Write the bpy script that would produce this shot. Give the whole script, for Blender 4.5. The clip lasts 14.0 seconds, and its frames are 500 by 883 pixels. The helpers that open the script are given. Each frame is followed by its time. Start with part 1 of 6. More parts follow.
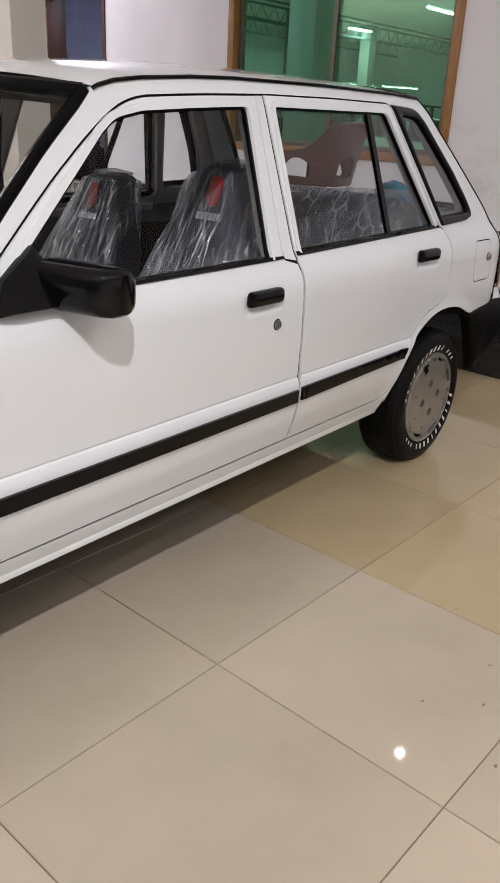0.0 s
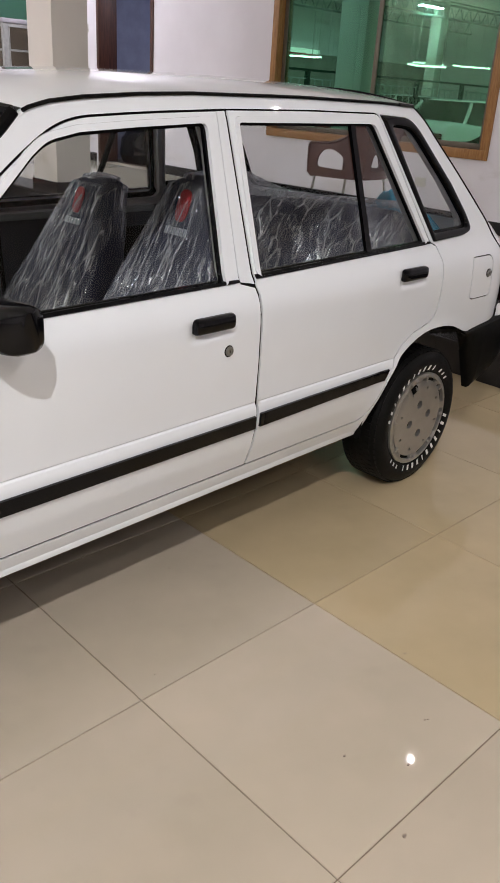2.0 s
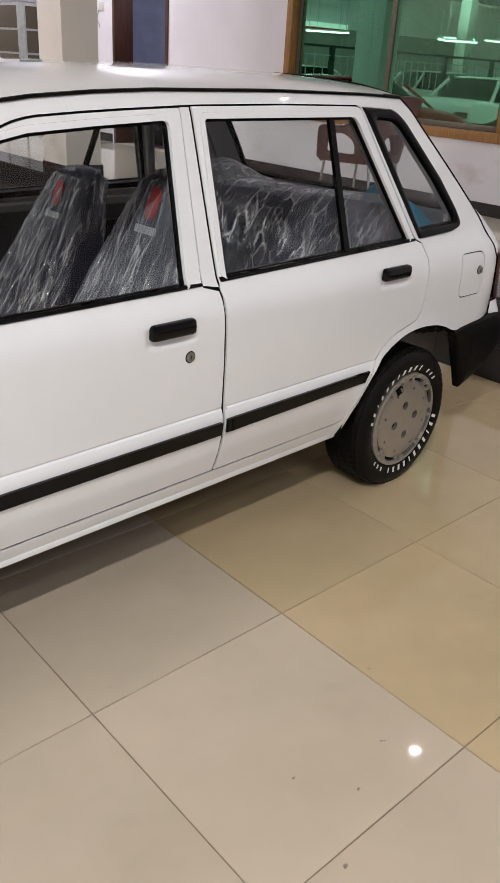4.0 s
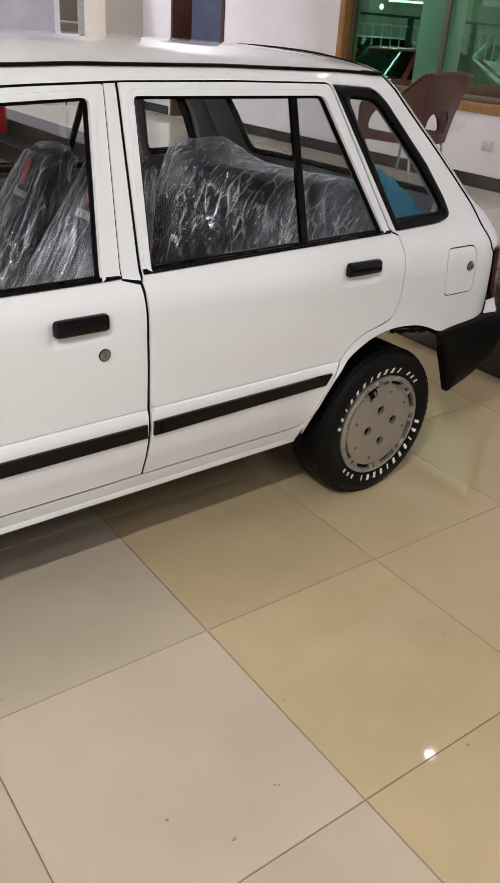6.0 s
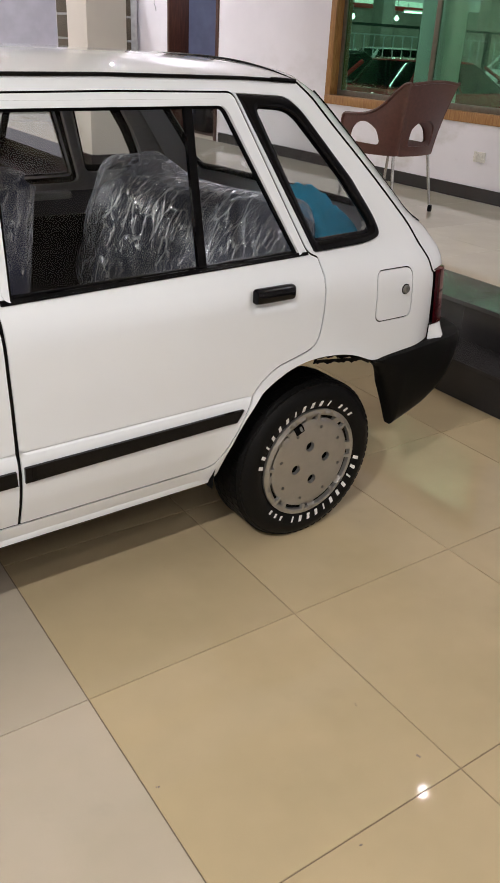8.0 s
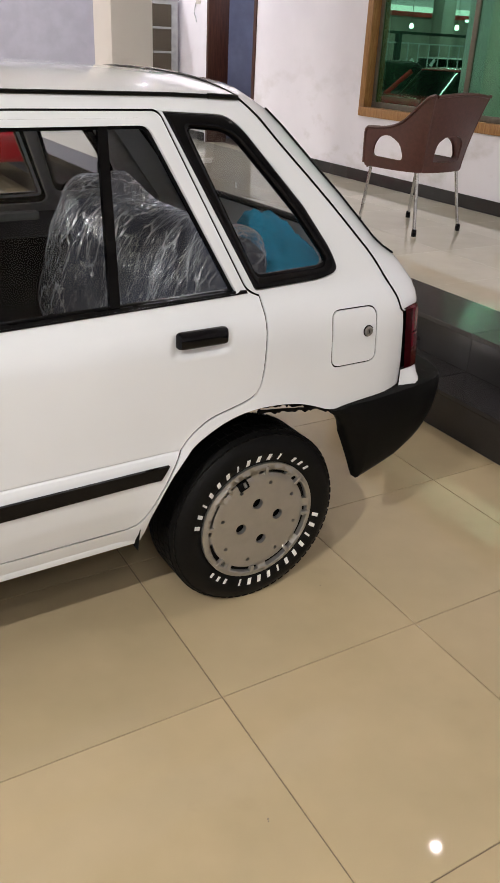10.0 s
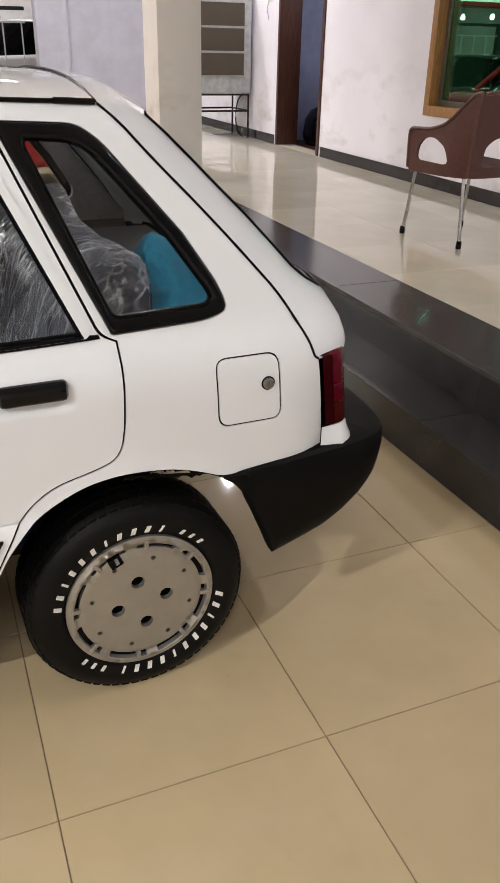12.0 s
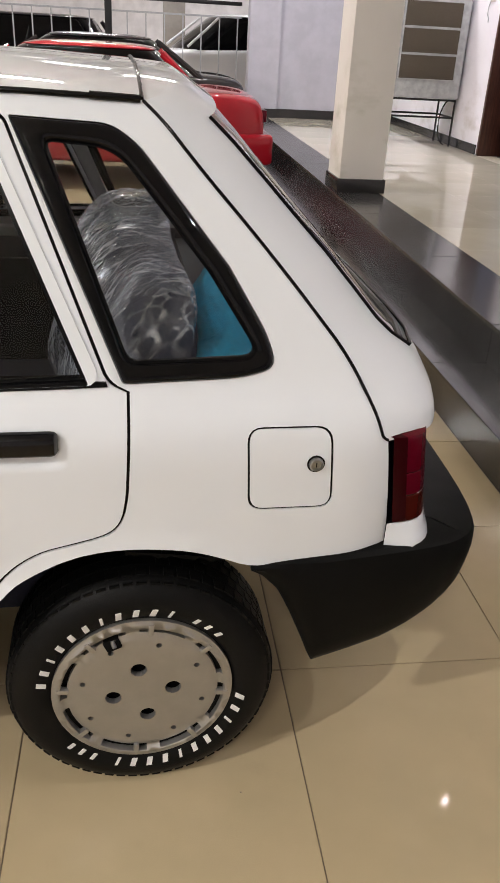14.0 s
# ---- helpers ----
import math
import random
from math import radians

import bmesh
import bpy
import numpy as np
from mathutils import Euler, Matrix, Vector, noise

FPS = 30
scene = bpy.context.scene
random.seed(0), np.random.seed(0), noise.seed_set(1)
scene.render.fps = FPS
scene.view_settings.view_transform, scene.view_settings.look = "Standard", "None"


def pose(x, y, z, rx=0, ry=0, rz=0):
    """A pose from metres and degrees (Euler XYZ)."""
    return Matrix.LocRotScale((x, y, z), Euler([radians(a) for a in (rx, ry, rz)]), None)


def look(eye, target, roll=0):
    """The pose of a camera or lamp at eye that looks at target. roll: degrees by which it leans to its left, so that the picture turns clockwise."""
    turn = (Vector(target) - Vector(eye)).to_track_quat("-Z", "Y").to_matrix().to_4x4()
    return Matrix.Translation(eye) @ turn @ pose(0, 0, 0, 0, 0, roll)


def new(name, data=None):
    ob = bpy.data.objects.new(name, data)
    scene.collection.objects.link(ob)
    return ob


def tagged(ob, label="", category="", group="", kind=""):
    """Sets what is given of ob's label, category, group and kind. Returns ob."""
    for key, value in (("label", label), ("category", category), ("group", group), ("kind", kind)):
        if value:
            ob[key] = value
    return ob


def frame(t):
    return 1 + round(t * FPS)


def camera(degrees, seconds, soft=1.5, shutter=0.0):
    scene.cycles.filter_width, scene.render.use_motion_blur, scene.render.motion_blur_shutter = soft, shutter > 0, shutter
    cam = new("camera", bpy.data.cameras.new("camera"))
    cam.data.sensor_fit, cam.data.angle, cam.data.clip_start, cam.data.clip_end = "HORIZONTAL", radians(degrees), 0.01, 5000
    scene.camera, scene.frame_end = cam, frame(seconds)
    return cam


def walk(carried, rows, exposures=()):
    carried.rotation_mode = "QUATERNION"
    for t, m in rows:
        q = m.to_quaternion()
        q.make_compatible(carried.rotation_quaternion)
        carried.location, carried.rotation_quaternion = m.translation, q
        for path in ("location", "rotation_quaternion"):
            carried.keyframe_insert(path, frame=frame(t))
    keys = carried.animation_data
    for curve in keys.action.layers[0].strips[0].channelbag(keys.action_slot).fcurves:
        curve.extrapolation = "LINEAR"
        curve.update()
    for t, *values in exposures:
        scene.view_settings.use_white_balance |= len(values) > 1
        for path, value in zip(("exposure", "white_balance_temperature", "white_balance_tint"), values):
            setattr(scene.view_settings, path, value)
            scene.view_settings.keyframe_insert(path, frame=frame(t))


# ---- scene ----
cam = camera(35.4, 14.0)
from mathutils.geometry import delaunay_2d_cdt
PATH = [
    (0, (-1.121, -1.022, 1.2), (0.286, 0.178, 0.437), 3.0),
    (0.5, (-1.061, -1.048, 1.214), (0.321, 0.177, 0.447), 3.1),
    (1, (-0.972, -1.077, 1.252), (0.377, 0.169, 0.461), 3.6),
    (1.5, (-0.908, -1.112, 1.283), (0.409, 0.16, 0.476), 3.7),
    (2, (-0.851, -1.145, 1.31), (0.443, 0.142, 0.491), 3.8),
    (2.5, (-0.819, -1.159, 1.33), (0.465, 0.129, 0.5), 3.9),
    (3, (-0.786, -1.178, 1.354), (0.488, 0.112, 0.509), 3.8),
    (5.5, (-0.409, -1.224, 1.371), (0.716, 0.155, 0.457), 4.0),
    (6, (-0.295, -1.286, 1.386), (0.785, 0.115, 0.453), 4.1),
    (6.5, (-0.215, -1.333, 1.383), (0.83, 0.089, 0.443), 3.6),
    (7, (-0.155, -1.339, 1.383), (0.882, 0.086, 0.438), 3.4),
    (7.5, (-0.046, -1.319, 1.362), (0.984, 0.124, 0.437), 2.8),
    (8, (0.102, -1.292, 1.38), (1.135, 0.159, 0.47), 3.0),
    (8.5, (0.215, -1.291, 1.387), (1.245, 0.178, 0.504), 3.0),
    (11, (0.791, -1.131, 1.399), (1.576, 0.459, 0.474), 2.0),
    (11.5, (0.979, -1.094, 1.399), (1.7, 0.524, 0.47), 1.6),
    (12, (1.131, -1.112, 1.396), (1.82, 0.533, 0.491), 1.3),
    (12.5, (1.184, -1.07, 1.399), (1.827, 0.599, 0.504), 1.6),
    (13, (1.27, -0.957, 1.396), (1.843, 0.738, 0.503), 2.3),
    (13.5, (1.364, -0.885, 1.385), (1.809, 0.84, 0.475), 3.1),
    (14, (1.471, -0.832, 1.388), (1.74, 0.924, 0.469), 3.3),
]
walk(cam, [(t, look(eye, target, roll)) for t, eye, target, roll in PATH],
     exposures=[(0, -0.19, 6350, 13.5), (3, -0.16, 6360, 13), (5.5, -0.07, 6440, 12), (8.5, 0.06, 6500, 11), (11, 0.18, 6560, 11), (14, 0.21, 6620, 11)])

# ---- world, lamps, exposure ----
scene.view_settings.exposure = 0.0
world = bpy.data.worlds.new("world")
scene.world = world
world.use_nodes = True
world.node_tree.nodes["Background"].inputs[0].default_value = (0.55, 0.6, 0.7, 1)
world.node_tree.nodes["Background"].inputs[1].default_value = 0.06

CEIL = 3.75
PLAT = 0.35


def lamp_at(kind, x, y, z, power, colour, size=0.12, size_y=None, rot=(0, 0, 0)):
    d = bpy.data.lights.new("lamp", "AREA")
    d.shape = kind
    d.size = size
    if size_y:
        d.size_y = size_y
    d.energy = power
    d.color = colour
    ob = new("lamp", d)
    ob.matrix_world = pose(x, y, z, *rot)
    return ob


WARM = (1.0, 0.968, 0.93)
COOL = (0.97, 0.95, 1.0)
PINK = (1.0, 0.88, 0.86)
# the one at (0.6, -2.7) is an added fill for the car's flank
DOWNLIGHTS = [(-1.9, -2.05, WARM, 150), (0.6, -2.7, WARM, 17), (-0.9, -5.2, WARM, 15), (-0.3, -3.9, WARM, 34), (-2.6, -5.2, WARM, 14), (-4.4, 0.4, WARM, 24), (-2.0, 2.6, WARM, 20),
              (3.72, -0.45, COOL, 22), (3.73, 1.26, PINK, 1.8), (3.72, 2.97, PINK, 0.22),
              (4.35, 7.30, COOL, 44), (3.72, 9.3, COOL, 38)]
for x, y, col, p in DOWNLIGHTS:
    lamp_at("DISK", x, y, CEIL - 0.035, p, col, 0.04)
# the 190 W tube is added, set far off to brighten the east wall
TUBES = [(0.3, 6.4, 48), (-5.9, 6.5, 190), (-4.6, 3.4, 40), (-1.6, 4.2, 36), (-1.2, 9.2, 40), (2.0, 9.6, 40), (-6.4, 9.2, 46), (-6.4, -3.0, 60)]
for x, y, p in TUBES:
    lamp_at("RECTANGLE", x, y, CEIL - 0.11, p, (1.0, 0.975, 0.94), 1.2, 0.08)
YARD = [(x, y) for y in (15.0, 19.0) for x in (-19.0, -16.0, -13.0, -10.0, -7.0, -4.0, -1.0, 2.0, 5.0)]
for x, y, p in ((-14.5, 17.0, 360), (-7.0, 17.0, 300), (0.5, 15.0, 150), (4.5, 17.5, 200)):
    lamp_at("RECTANGLE", x, y, 4.28, p, (0.98, 0.97, 1.0), 1.2, 0.3)

# ---- materials ----


class Nodes:
    """A Principled material with shortcuts for procedural detail."""

    def __init__(self, name, base, rough=0.5, metal=0.0, coat=0.0, spec=0.5):
        self.m = bpy.data.materials.new(name)
        self.m.use_nodes = True
        self.t = self.m.node_tree
        self.b = self.t.nodes["Principled BSDF"]
        self.b.inputs["Base Color"].default_value = (*base, 1)
        self.b.inputs["Roughness"].default_value = rough
        self.b.inputs["Metallic"].default_value = metal
        self.b.inputs["Specular IOR Level"].default_value = spec
        self.b.inputs["Coat Weight"].default_value = coat
        self.b.inputs["Coat Roughness"].default_value = 0.04
        self.co = self.t.nodes.new("ShaderNodeTexCoord")
        self.base = base

    def add(self, kind, **values):
        n = self.t.nodes.new(kind)
        for k, v in values.items():
            n.inputs[k].default_value = v
        return n

    def link(self, a, b):
        self.t.links.new(a, b)

    def noise(self, scale, detail=4.0, rough=0.55, stretch=None, space="Object"):
        n = self.add("ShaderNodeTexNoise", Scale=scale, Detail=detail, Roughness=rough)
        src = self.co.outputs[space]
        if stretch:
            mp = self.add("ShaderNodeMapping")
            mp.inputs["Scale"].default_value = stretch
            self.link(src, mp.inputs["Vector"])
            src = mp.outputs["Vector"]
        self.link(src, n.inputs["Vector"])
        return n.outputs["Fac"]

    def ramp(self, fac, a, b, lo=0.35, hi=0.65):
        r = self.t.nodes.new("ShaderNodeValToRGB")
        r.color_ramp.elements[0].position, r.color_ramp.elements[1].position = lo, hi
        r.color_ramp.elements[0].color, r.color_ramp.elements[1].color = (*a, 1), (*b, 1)
        self.link(fac, r.inputs["Fac"])
        return r.outputs["Color"]

    def mix(self, fac, a, b, mode="MIX"):
        n = self.t.nodes.new("ShaderNodeMix")
        n.data_type, n.blend_type = "RGBA", mode
        for sock, v in ((n.inputs[0], fac), (n.inputs[6], a), (n.inputs[7], b)):
            if isinstance(v, (int, float)):
                sock.default_value = v
            elif isinstance(v, tuple):
                sock.default_value = (*v, 1)
            else:
                self.link(v, sock)
        return n.outputs[2]

    def colour(self, out):
        self.link(out, self.b.inputs["Base Color"])
        return self

    def rough(self, fac, lo, hi):
        n = self.add("ShaderNodeMapRange")
        n.inputs["To Min"].default_value, n.inputs["To Max"].default_value = lo, hi
        self.link(fac, n.inputs["Value"])
        self.link(n.outputs["Result"], self.b.inputs["Roughness"])
        return self

    def bump(self, fac, strength, dist):
        n = self.add("ShaderNodeBump", Strength=strength, Distance=dist)
        self.link(fac, n.inputs["Height"])
        self.link(n.outputs["Normal"], self.b.inputs["Normal"])
        return self

    def vary(self, out, amount):
        """Lighter and darker from object to object."""
        info = self.t.nodes.new("ShaderNodeObjectInfo")
        n = self.add("ShaderNodeMapRange")
        n.inputs["To Min"].default_value, n.inputs["To Max"].default_value = 1 - amount, 1 + amount
        self.link(info.outputs["Random"], n.inputs["Value"])
        hsv = self.t.nodes.new("ShaderNodeHueSaturation")
        self.link(out, hsv.inputs["Color"])
        self.link(n.outputs["Result"], hsv.inputs["Value"])
        return hsv.outputs["Color"]


def simple(name, base, rough=0.5, metal=0.0, coat=0.0, scale=30.0, amount=0.12, bump=0.0, spec=0.5):
    n = Nodes(name, base, rough, metal, coat, spec)
    f = n.noise(scale)
    n.colour(n.ramp(f, tuple(c * (1 - amount) for c in base), tuple(min(1, c * (1 + amount)) for c in base)))
    n.rough(n.noise(scale * 0.3), max(0.02, rough * 0.85), min(1, rough * 1.2))
    if bump:
        n.bump(n.noise(scale * 4, 3), bump, 0.002)
    return n.m


def clear(name, tint, gloss=(1, 1, 1), rough=0.02, film=0.05, crinkle=None):
    """See-through sheet: clear with a mirror reflection on top."""
    m = bpy.data.materials.new(name)
    m.use_nodes = True
    t = m.node_tree
    t.nodes.remove(t.nodes["Principled BSDF"])
    tr = t.nodes.new("ShaderNodeBsdfTransparent")
    tr.inputs[0].default_value = (*tint, 1)
    gl = t.nodes.new("ShaderNodeBsdfGlossy")
    gl.inputs["Color"].default_value = (*gloss, 1)
    gl.inputs["Roughness"].default_value = rough
    fr = t.nodes.new("ShaderNodeLayerWeight")
    fr.inputs["Blend"].default_value = 0.5
    pw = t.nodes.new("ShaderNodeMath")
    pw.operation = "POWER"
    pw.inputs[1].default_value = 4.0
    ad = t.nodes.new("ShaderNodeMath")
    ad.operation, ad.use_clamp = "MULTIPLY_ADD", True
    ad.inputs[1].default_value = 0.9
    ad.inputs[2].default_value = film
    mx = t.nodes.new("ShaderNodeMixShader")
    t.links.new(fr.outputs["Facing"], pw.inputs[0])
    t.links.new(pw.outputs[0], ad.inputs[0])
    t.links.new(ad.outputs[0], mx.inputs[0])
    t.links.new(tr.outputs[0], mx.inputs[1])
    t.links.new(gl.outputs[0], mx.inputs[2])
    t.links.new(mx.outputs[0], t.nodes["Material Output"].inputs[0])
    if crinkle:
        co = t.nodes.new("ShaderNodeTexCoord")
        mp = t.nodes.new("ShaderNodeMapping")
        mp.inputs["Scale"].default_value = crinkle[2]
        mu = t.nodes.new("ShaderNodeTexNoise")
        mu.inputs["Scale"].default_value, mu.inputs["Detail"].default_value = crinkle[0], 3
        mu.inputs["Distortion"].default_value = 1.2
        bp = t.nodes.new("ShaderNodeBump")
        bp.inputs["Strength"].default_value, bp.inputs["Distance"].default_value = crinkle[1], 0.02
        t.links.new(co.outputs["Object"], mp.inputs[0])
        t.links.new(mp.outputs[0], mu.inputs["Vector"])
        t.links.new(mu.outputs["Fac"], bp.inputs["Height"])
        t.links.new(bp.outputs["Normal"], gl.inputs["Normal"])
        t.links.new(bp.outputs["Normal"], fr.inputs["Normal"])
    return m


def film(name, scale, stretch, weight, milk, depth, lean, cells, white):
    """Thin crinkled polythene: mostly clear, a little milky, its whitened creases also painting in glints."""
    m = bpy.data.materials.new(name)
    m.use_nodes = True
    t = m.node_tree
    t.nodes.remove(t.nodes["Principled BSDF"])
    add = t.nodes.new
    tr, gl, df, tl = add("ShaderNodeBsdfTransparent"), add("ShaderNodeBsdfGlossy"), add("ShaderNodeBsdfDiffuse"), add("ShaderNodeMixShader")
    tr.inputs[0].default_value = (0.90, 0.91, 0.96, 1)
    gl.inputs["Color"].default_value = (0.93, 0.95, 1, 1)
    gl.inputs["Roughness"].default_value = 0.14
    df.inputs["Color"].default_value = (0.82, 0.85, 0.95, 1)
    lw, pw, ad, mx = add("ShaderNodeLayerWeight"), add("ShaderNodeMath"), add("ShaderNodeMath"), add("ShaderNodeMixShader")
    lw.inputs["Blend"].default_value = 0.5
    pw.operation, ad.operation, ad.use_clamp = "POWER", "MULTIPLY_ADD", True
    pw.inputs[1].default_value = 2.5
    ad.inputs[1].default_value, ad.inputs[2].default_value = 0.45, weight
    co, mp, bp = add("ShaderNodeTexCoord"), add("ShaderNodeMapping"), add("ShaderNodeBump")
    mp.inputs["Scale"].default_value = stretch
    turn = add("ShaderNodeVectorRotate")
    turn.rotation_type = "Y_AXIS"
    turn.inputs["Angle"].default_value = radians(lean)
    n1, n2, sm = add("ShaderNodeTexNoise"), add("ShaderNodeTexNoise"), add("ShaderNodeMath")
    for n, k, d in ((n1, scale, 1.5), (n2, scale * 3.1, 0.6)):
        n.noise_type = "RIDGED_MULTIFRACTAL"
        n.inputs["Scale"].default_value, n.inputs["Detail"].default_value, n.inputs["Distortion"].default_value = k, 1.0, d
        t.links.new(mp.outputs[0], n.inputs["Vector"])
    sm.operation = "MULTIPLY_ADD"
    sm.inputs[1].default_value = 0.36
    bp.inputs["Strength"].default_value, bp.inputs["Distance"].default_value = 1.0, depth
    tl.inputs[0].default_value = milk
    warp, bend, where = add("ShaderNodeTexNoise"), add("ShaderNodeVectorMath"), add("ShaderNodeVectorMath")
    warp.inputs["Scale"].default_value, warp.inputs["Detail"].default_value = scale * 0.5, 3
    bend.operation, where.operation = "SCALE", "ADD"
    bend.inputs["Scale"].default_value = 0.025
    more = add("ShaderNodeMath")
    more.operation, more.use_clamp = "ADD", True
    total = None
    # white crease lines and pale facets: highlights put into the colour
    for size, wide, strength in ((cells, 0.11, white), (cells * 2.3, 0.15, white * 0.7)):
        edge, cell, line, facet_glint, broken, gate, both = (add(k) for k in ("ShaderNodeTexVoronoi", "ShaderNodeTexVoronoi", "ShaderNodeMapRange", "ShaderNodeMapRange", "ShaderNodeTexNoise", "ShaderNodeMapRange", "ShaderNodeMath"))
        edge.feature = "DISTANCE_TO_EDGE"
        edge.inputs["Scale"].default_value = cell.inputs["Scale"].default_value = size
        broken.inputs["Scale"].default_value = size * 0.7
        for node, values in ((line, (0.0, wide, strength, 0.0)), (facet_glint, (0.60, 1.0, 0.0, strength * 0.22)), (gate, (0.46, 0.60, 0.0, 1.0))):
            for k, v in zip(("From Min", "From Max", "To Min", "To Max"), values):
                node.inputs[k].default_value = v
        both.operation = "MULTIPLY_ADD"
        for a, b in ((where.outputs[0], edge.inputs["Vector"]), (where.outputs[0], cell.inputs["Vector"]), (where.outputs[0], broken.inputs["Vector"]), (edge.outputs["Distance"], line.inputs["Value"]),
                     (cell.outputs["Color"], facet_glint.inputs["Value"]), (broken.outputs["Fac"], gate.inputs["Value"]), (line.outputs[0], both.inputs[0]), (gate.outputs[0], both.inputs[1]), (facet_glint.outputs[0], both.inputs[2])):
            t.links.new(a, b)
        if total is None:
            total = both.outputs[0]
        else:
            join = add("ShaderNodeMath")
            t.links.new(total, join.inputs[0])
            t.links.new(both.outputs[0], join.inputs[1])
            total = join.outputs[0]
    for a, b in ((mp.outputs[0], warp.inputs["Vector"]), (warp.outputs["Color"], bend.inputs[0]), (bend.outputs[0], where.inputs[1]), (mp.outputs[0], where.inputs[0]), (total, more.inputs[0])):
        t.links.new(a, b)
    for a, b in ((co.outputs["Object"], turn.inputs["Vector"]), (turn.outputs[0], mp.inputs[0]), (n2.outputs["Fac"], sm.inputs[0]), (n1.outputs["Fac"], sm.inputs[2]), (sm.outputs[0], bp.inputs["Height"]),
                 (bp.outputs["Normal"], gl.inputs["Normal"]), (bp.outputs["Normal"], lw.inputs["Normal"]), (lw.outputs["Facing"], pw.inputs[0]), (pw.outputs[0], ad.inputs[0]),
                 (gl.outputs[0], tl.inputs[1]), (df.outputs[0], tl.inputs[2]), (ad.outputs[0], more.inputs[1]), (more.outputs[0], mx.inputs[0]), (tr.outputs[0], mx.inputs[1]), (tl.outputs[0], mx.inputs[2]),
                 (mx.outputs[0], t.nodes["Material Output"].inputs[0])):
        t.links.new(a, b)
    return m


def paint(name, base, rough=0.42):
    n = Nodes(name, base, rough, 0.0, 1.0, 0.08)
    n.b.inputs["Coat Roughness"].default_value = 0.015
    n.colour(n.ramp(n.noise(1.7), tuple(c * 0.97 for c in base), tuple(min(1, c * 1.02) for c in base)))
    n.rough(n.noise(6.0), rough * 0.85, rough * 1.25)
    n.bump(n.noise(260, 2), 0.02, 0.0008)
    return n.m


def tile_stuff(name, base, dark):
    n = Nodes(name, base, 0.1)
    # tile clouding, strengthened to paint in blurred reflections of the ceiling
    cloud_sheen = n.noise(1.5, 5, 0.6)
    grain = n.noise(420, 2, 0.5)
    c = n.ramp(cloud_sheen, tuple(v * q for v, q in zip(base, (0.88, 0.90, 0.88))), tuple(min(1, v * 1.06) for v in base))
    c = n.mix(0.10, c, n.ramp(grain, dark, base), "MIX")
    smear = n.noise(4.5, 6, 0.7)
    c = n.mix(n.ramp(smear, (0, 0, 0), (0.26, 0.26, 0.26), 0.60, 0.8), c, tuple(v * 0.55 for v in base))
    n.colour(n.vary(c, 0.04))
    n.rough(n.noise(3.5, 6, 0.65), 0.022, 0.06)
    n.bump(n.noise(9, 2), 0.012, 0.002)
    return n.m


M_PAINT = paint("white_car_paint", (0.772, 0.805, 0.842))
M_RED = paint("red_car_paint", (0.33, 0.004, 0.014))
M_BLACKPAINT = paint("black_car_paint", (0.012, 0.010, 0.012))
M_SILVERPAINT = paint("white_van_paint", (0.75, 0.75, 0.77))
M_BLACK = simple("black_plastic", (.0025, .0025, .0035), 0.13, bump=0.02, scale=60, spec=0.26)
M_BUMPER = simple("bumper_plastic", (.0045, .0045, .0042), 0.48, bump=0.12, scale=90, spec=0.09)
M_RUBBER = simple("black_rubber", (.0025, .0025, .003), 0.2, scale=40, spec=0.14)
M_GLOSSBLACK = simple("gloss_black_trim", (.002, .002, .0025), 0.05, scale=20, spec=0.2)
M_TYRE = simple("tyre_rubber", (.0045, .0045, .0045), 0.5, bump=0.3, scale=80, spec=0.15)
M_WHITE_MARK = simple("white_tyre_marking", (0.78, 0.78, 0.76), 0.6, scale=120, amount=0.08)
M_COVER = simple("silver_wheel_cover", (0.40, 0.39, 0.37), 0.30, 0.72, scale=25, amount=0.04)
M_CHROME = simple("chrome", (0.62, 0.62, 0.60), 0.12, 1.0, scale=20)
M_LOCK = simple("worn_steel_lock", (0.30, 0.30, 0.29), 0.32, 0.9, scale=60)
M_STEEL = simple("steel_tube", (0.55, 0.55, 0.55), 0.25, 1.0, scale=25)
M_DARK = simple("dark_underbody", (0.006, 0.006, 0.006), 0.8, scale=20, spec=0.05)
M_CABIN = simple("dark_grey_cabin_plastic", (0.048, 0.050, 0.062), 0.6, bump=0.0, scale=70)
M_CABINLIGHT = simple("grey_cabin_plastic", (0.17, 0.18, 0.185), 0.55, bump=0.0, scale=70)
M_LINER = simple("grey_headliner", (0.22, 0.22, 0.22), 0.9, bump=0.0, scale=90)
M_FABRIC = simple("navy_seat_fabric", (0.026, 0.031, 0.062), 0.85, bump=0.0, scale=160)
M_REDTAG = simple("red_seat_emblem", (0.55, 0.012, 0.018), 0.5, scale=60)
M_TAGWHITE = simple("pale_lettering", (0.6, 0.62, 0.66), 0.5, scale=60)
M_CLOTH = simple("turquoise_cloth", (0.012, 0.24, 0.40), 0.85, bump=0.6, scale=120, amount=0.25)
M_GLASS = clear("car_glass", (0.88, 0.90, 0.90), film=0.03)
# last number: strength of the whitened creases and painted glints
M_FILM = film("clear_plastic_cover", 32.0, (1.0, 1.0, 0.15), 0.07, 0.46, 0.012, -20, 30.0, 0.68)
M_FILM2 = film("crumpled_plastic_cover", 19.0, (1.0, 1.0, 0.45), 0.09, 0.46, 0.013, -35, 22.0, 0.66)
M_DARKLENS = simple("dark_red_lens", (0.028, 0.0013, 0.003), 0.2, scale=15, spec=0.12)
M_PILLAR = simple("pale_grey_pillar_trim", (0.36, 0.36, 0.365), 0.6, scale=70)
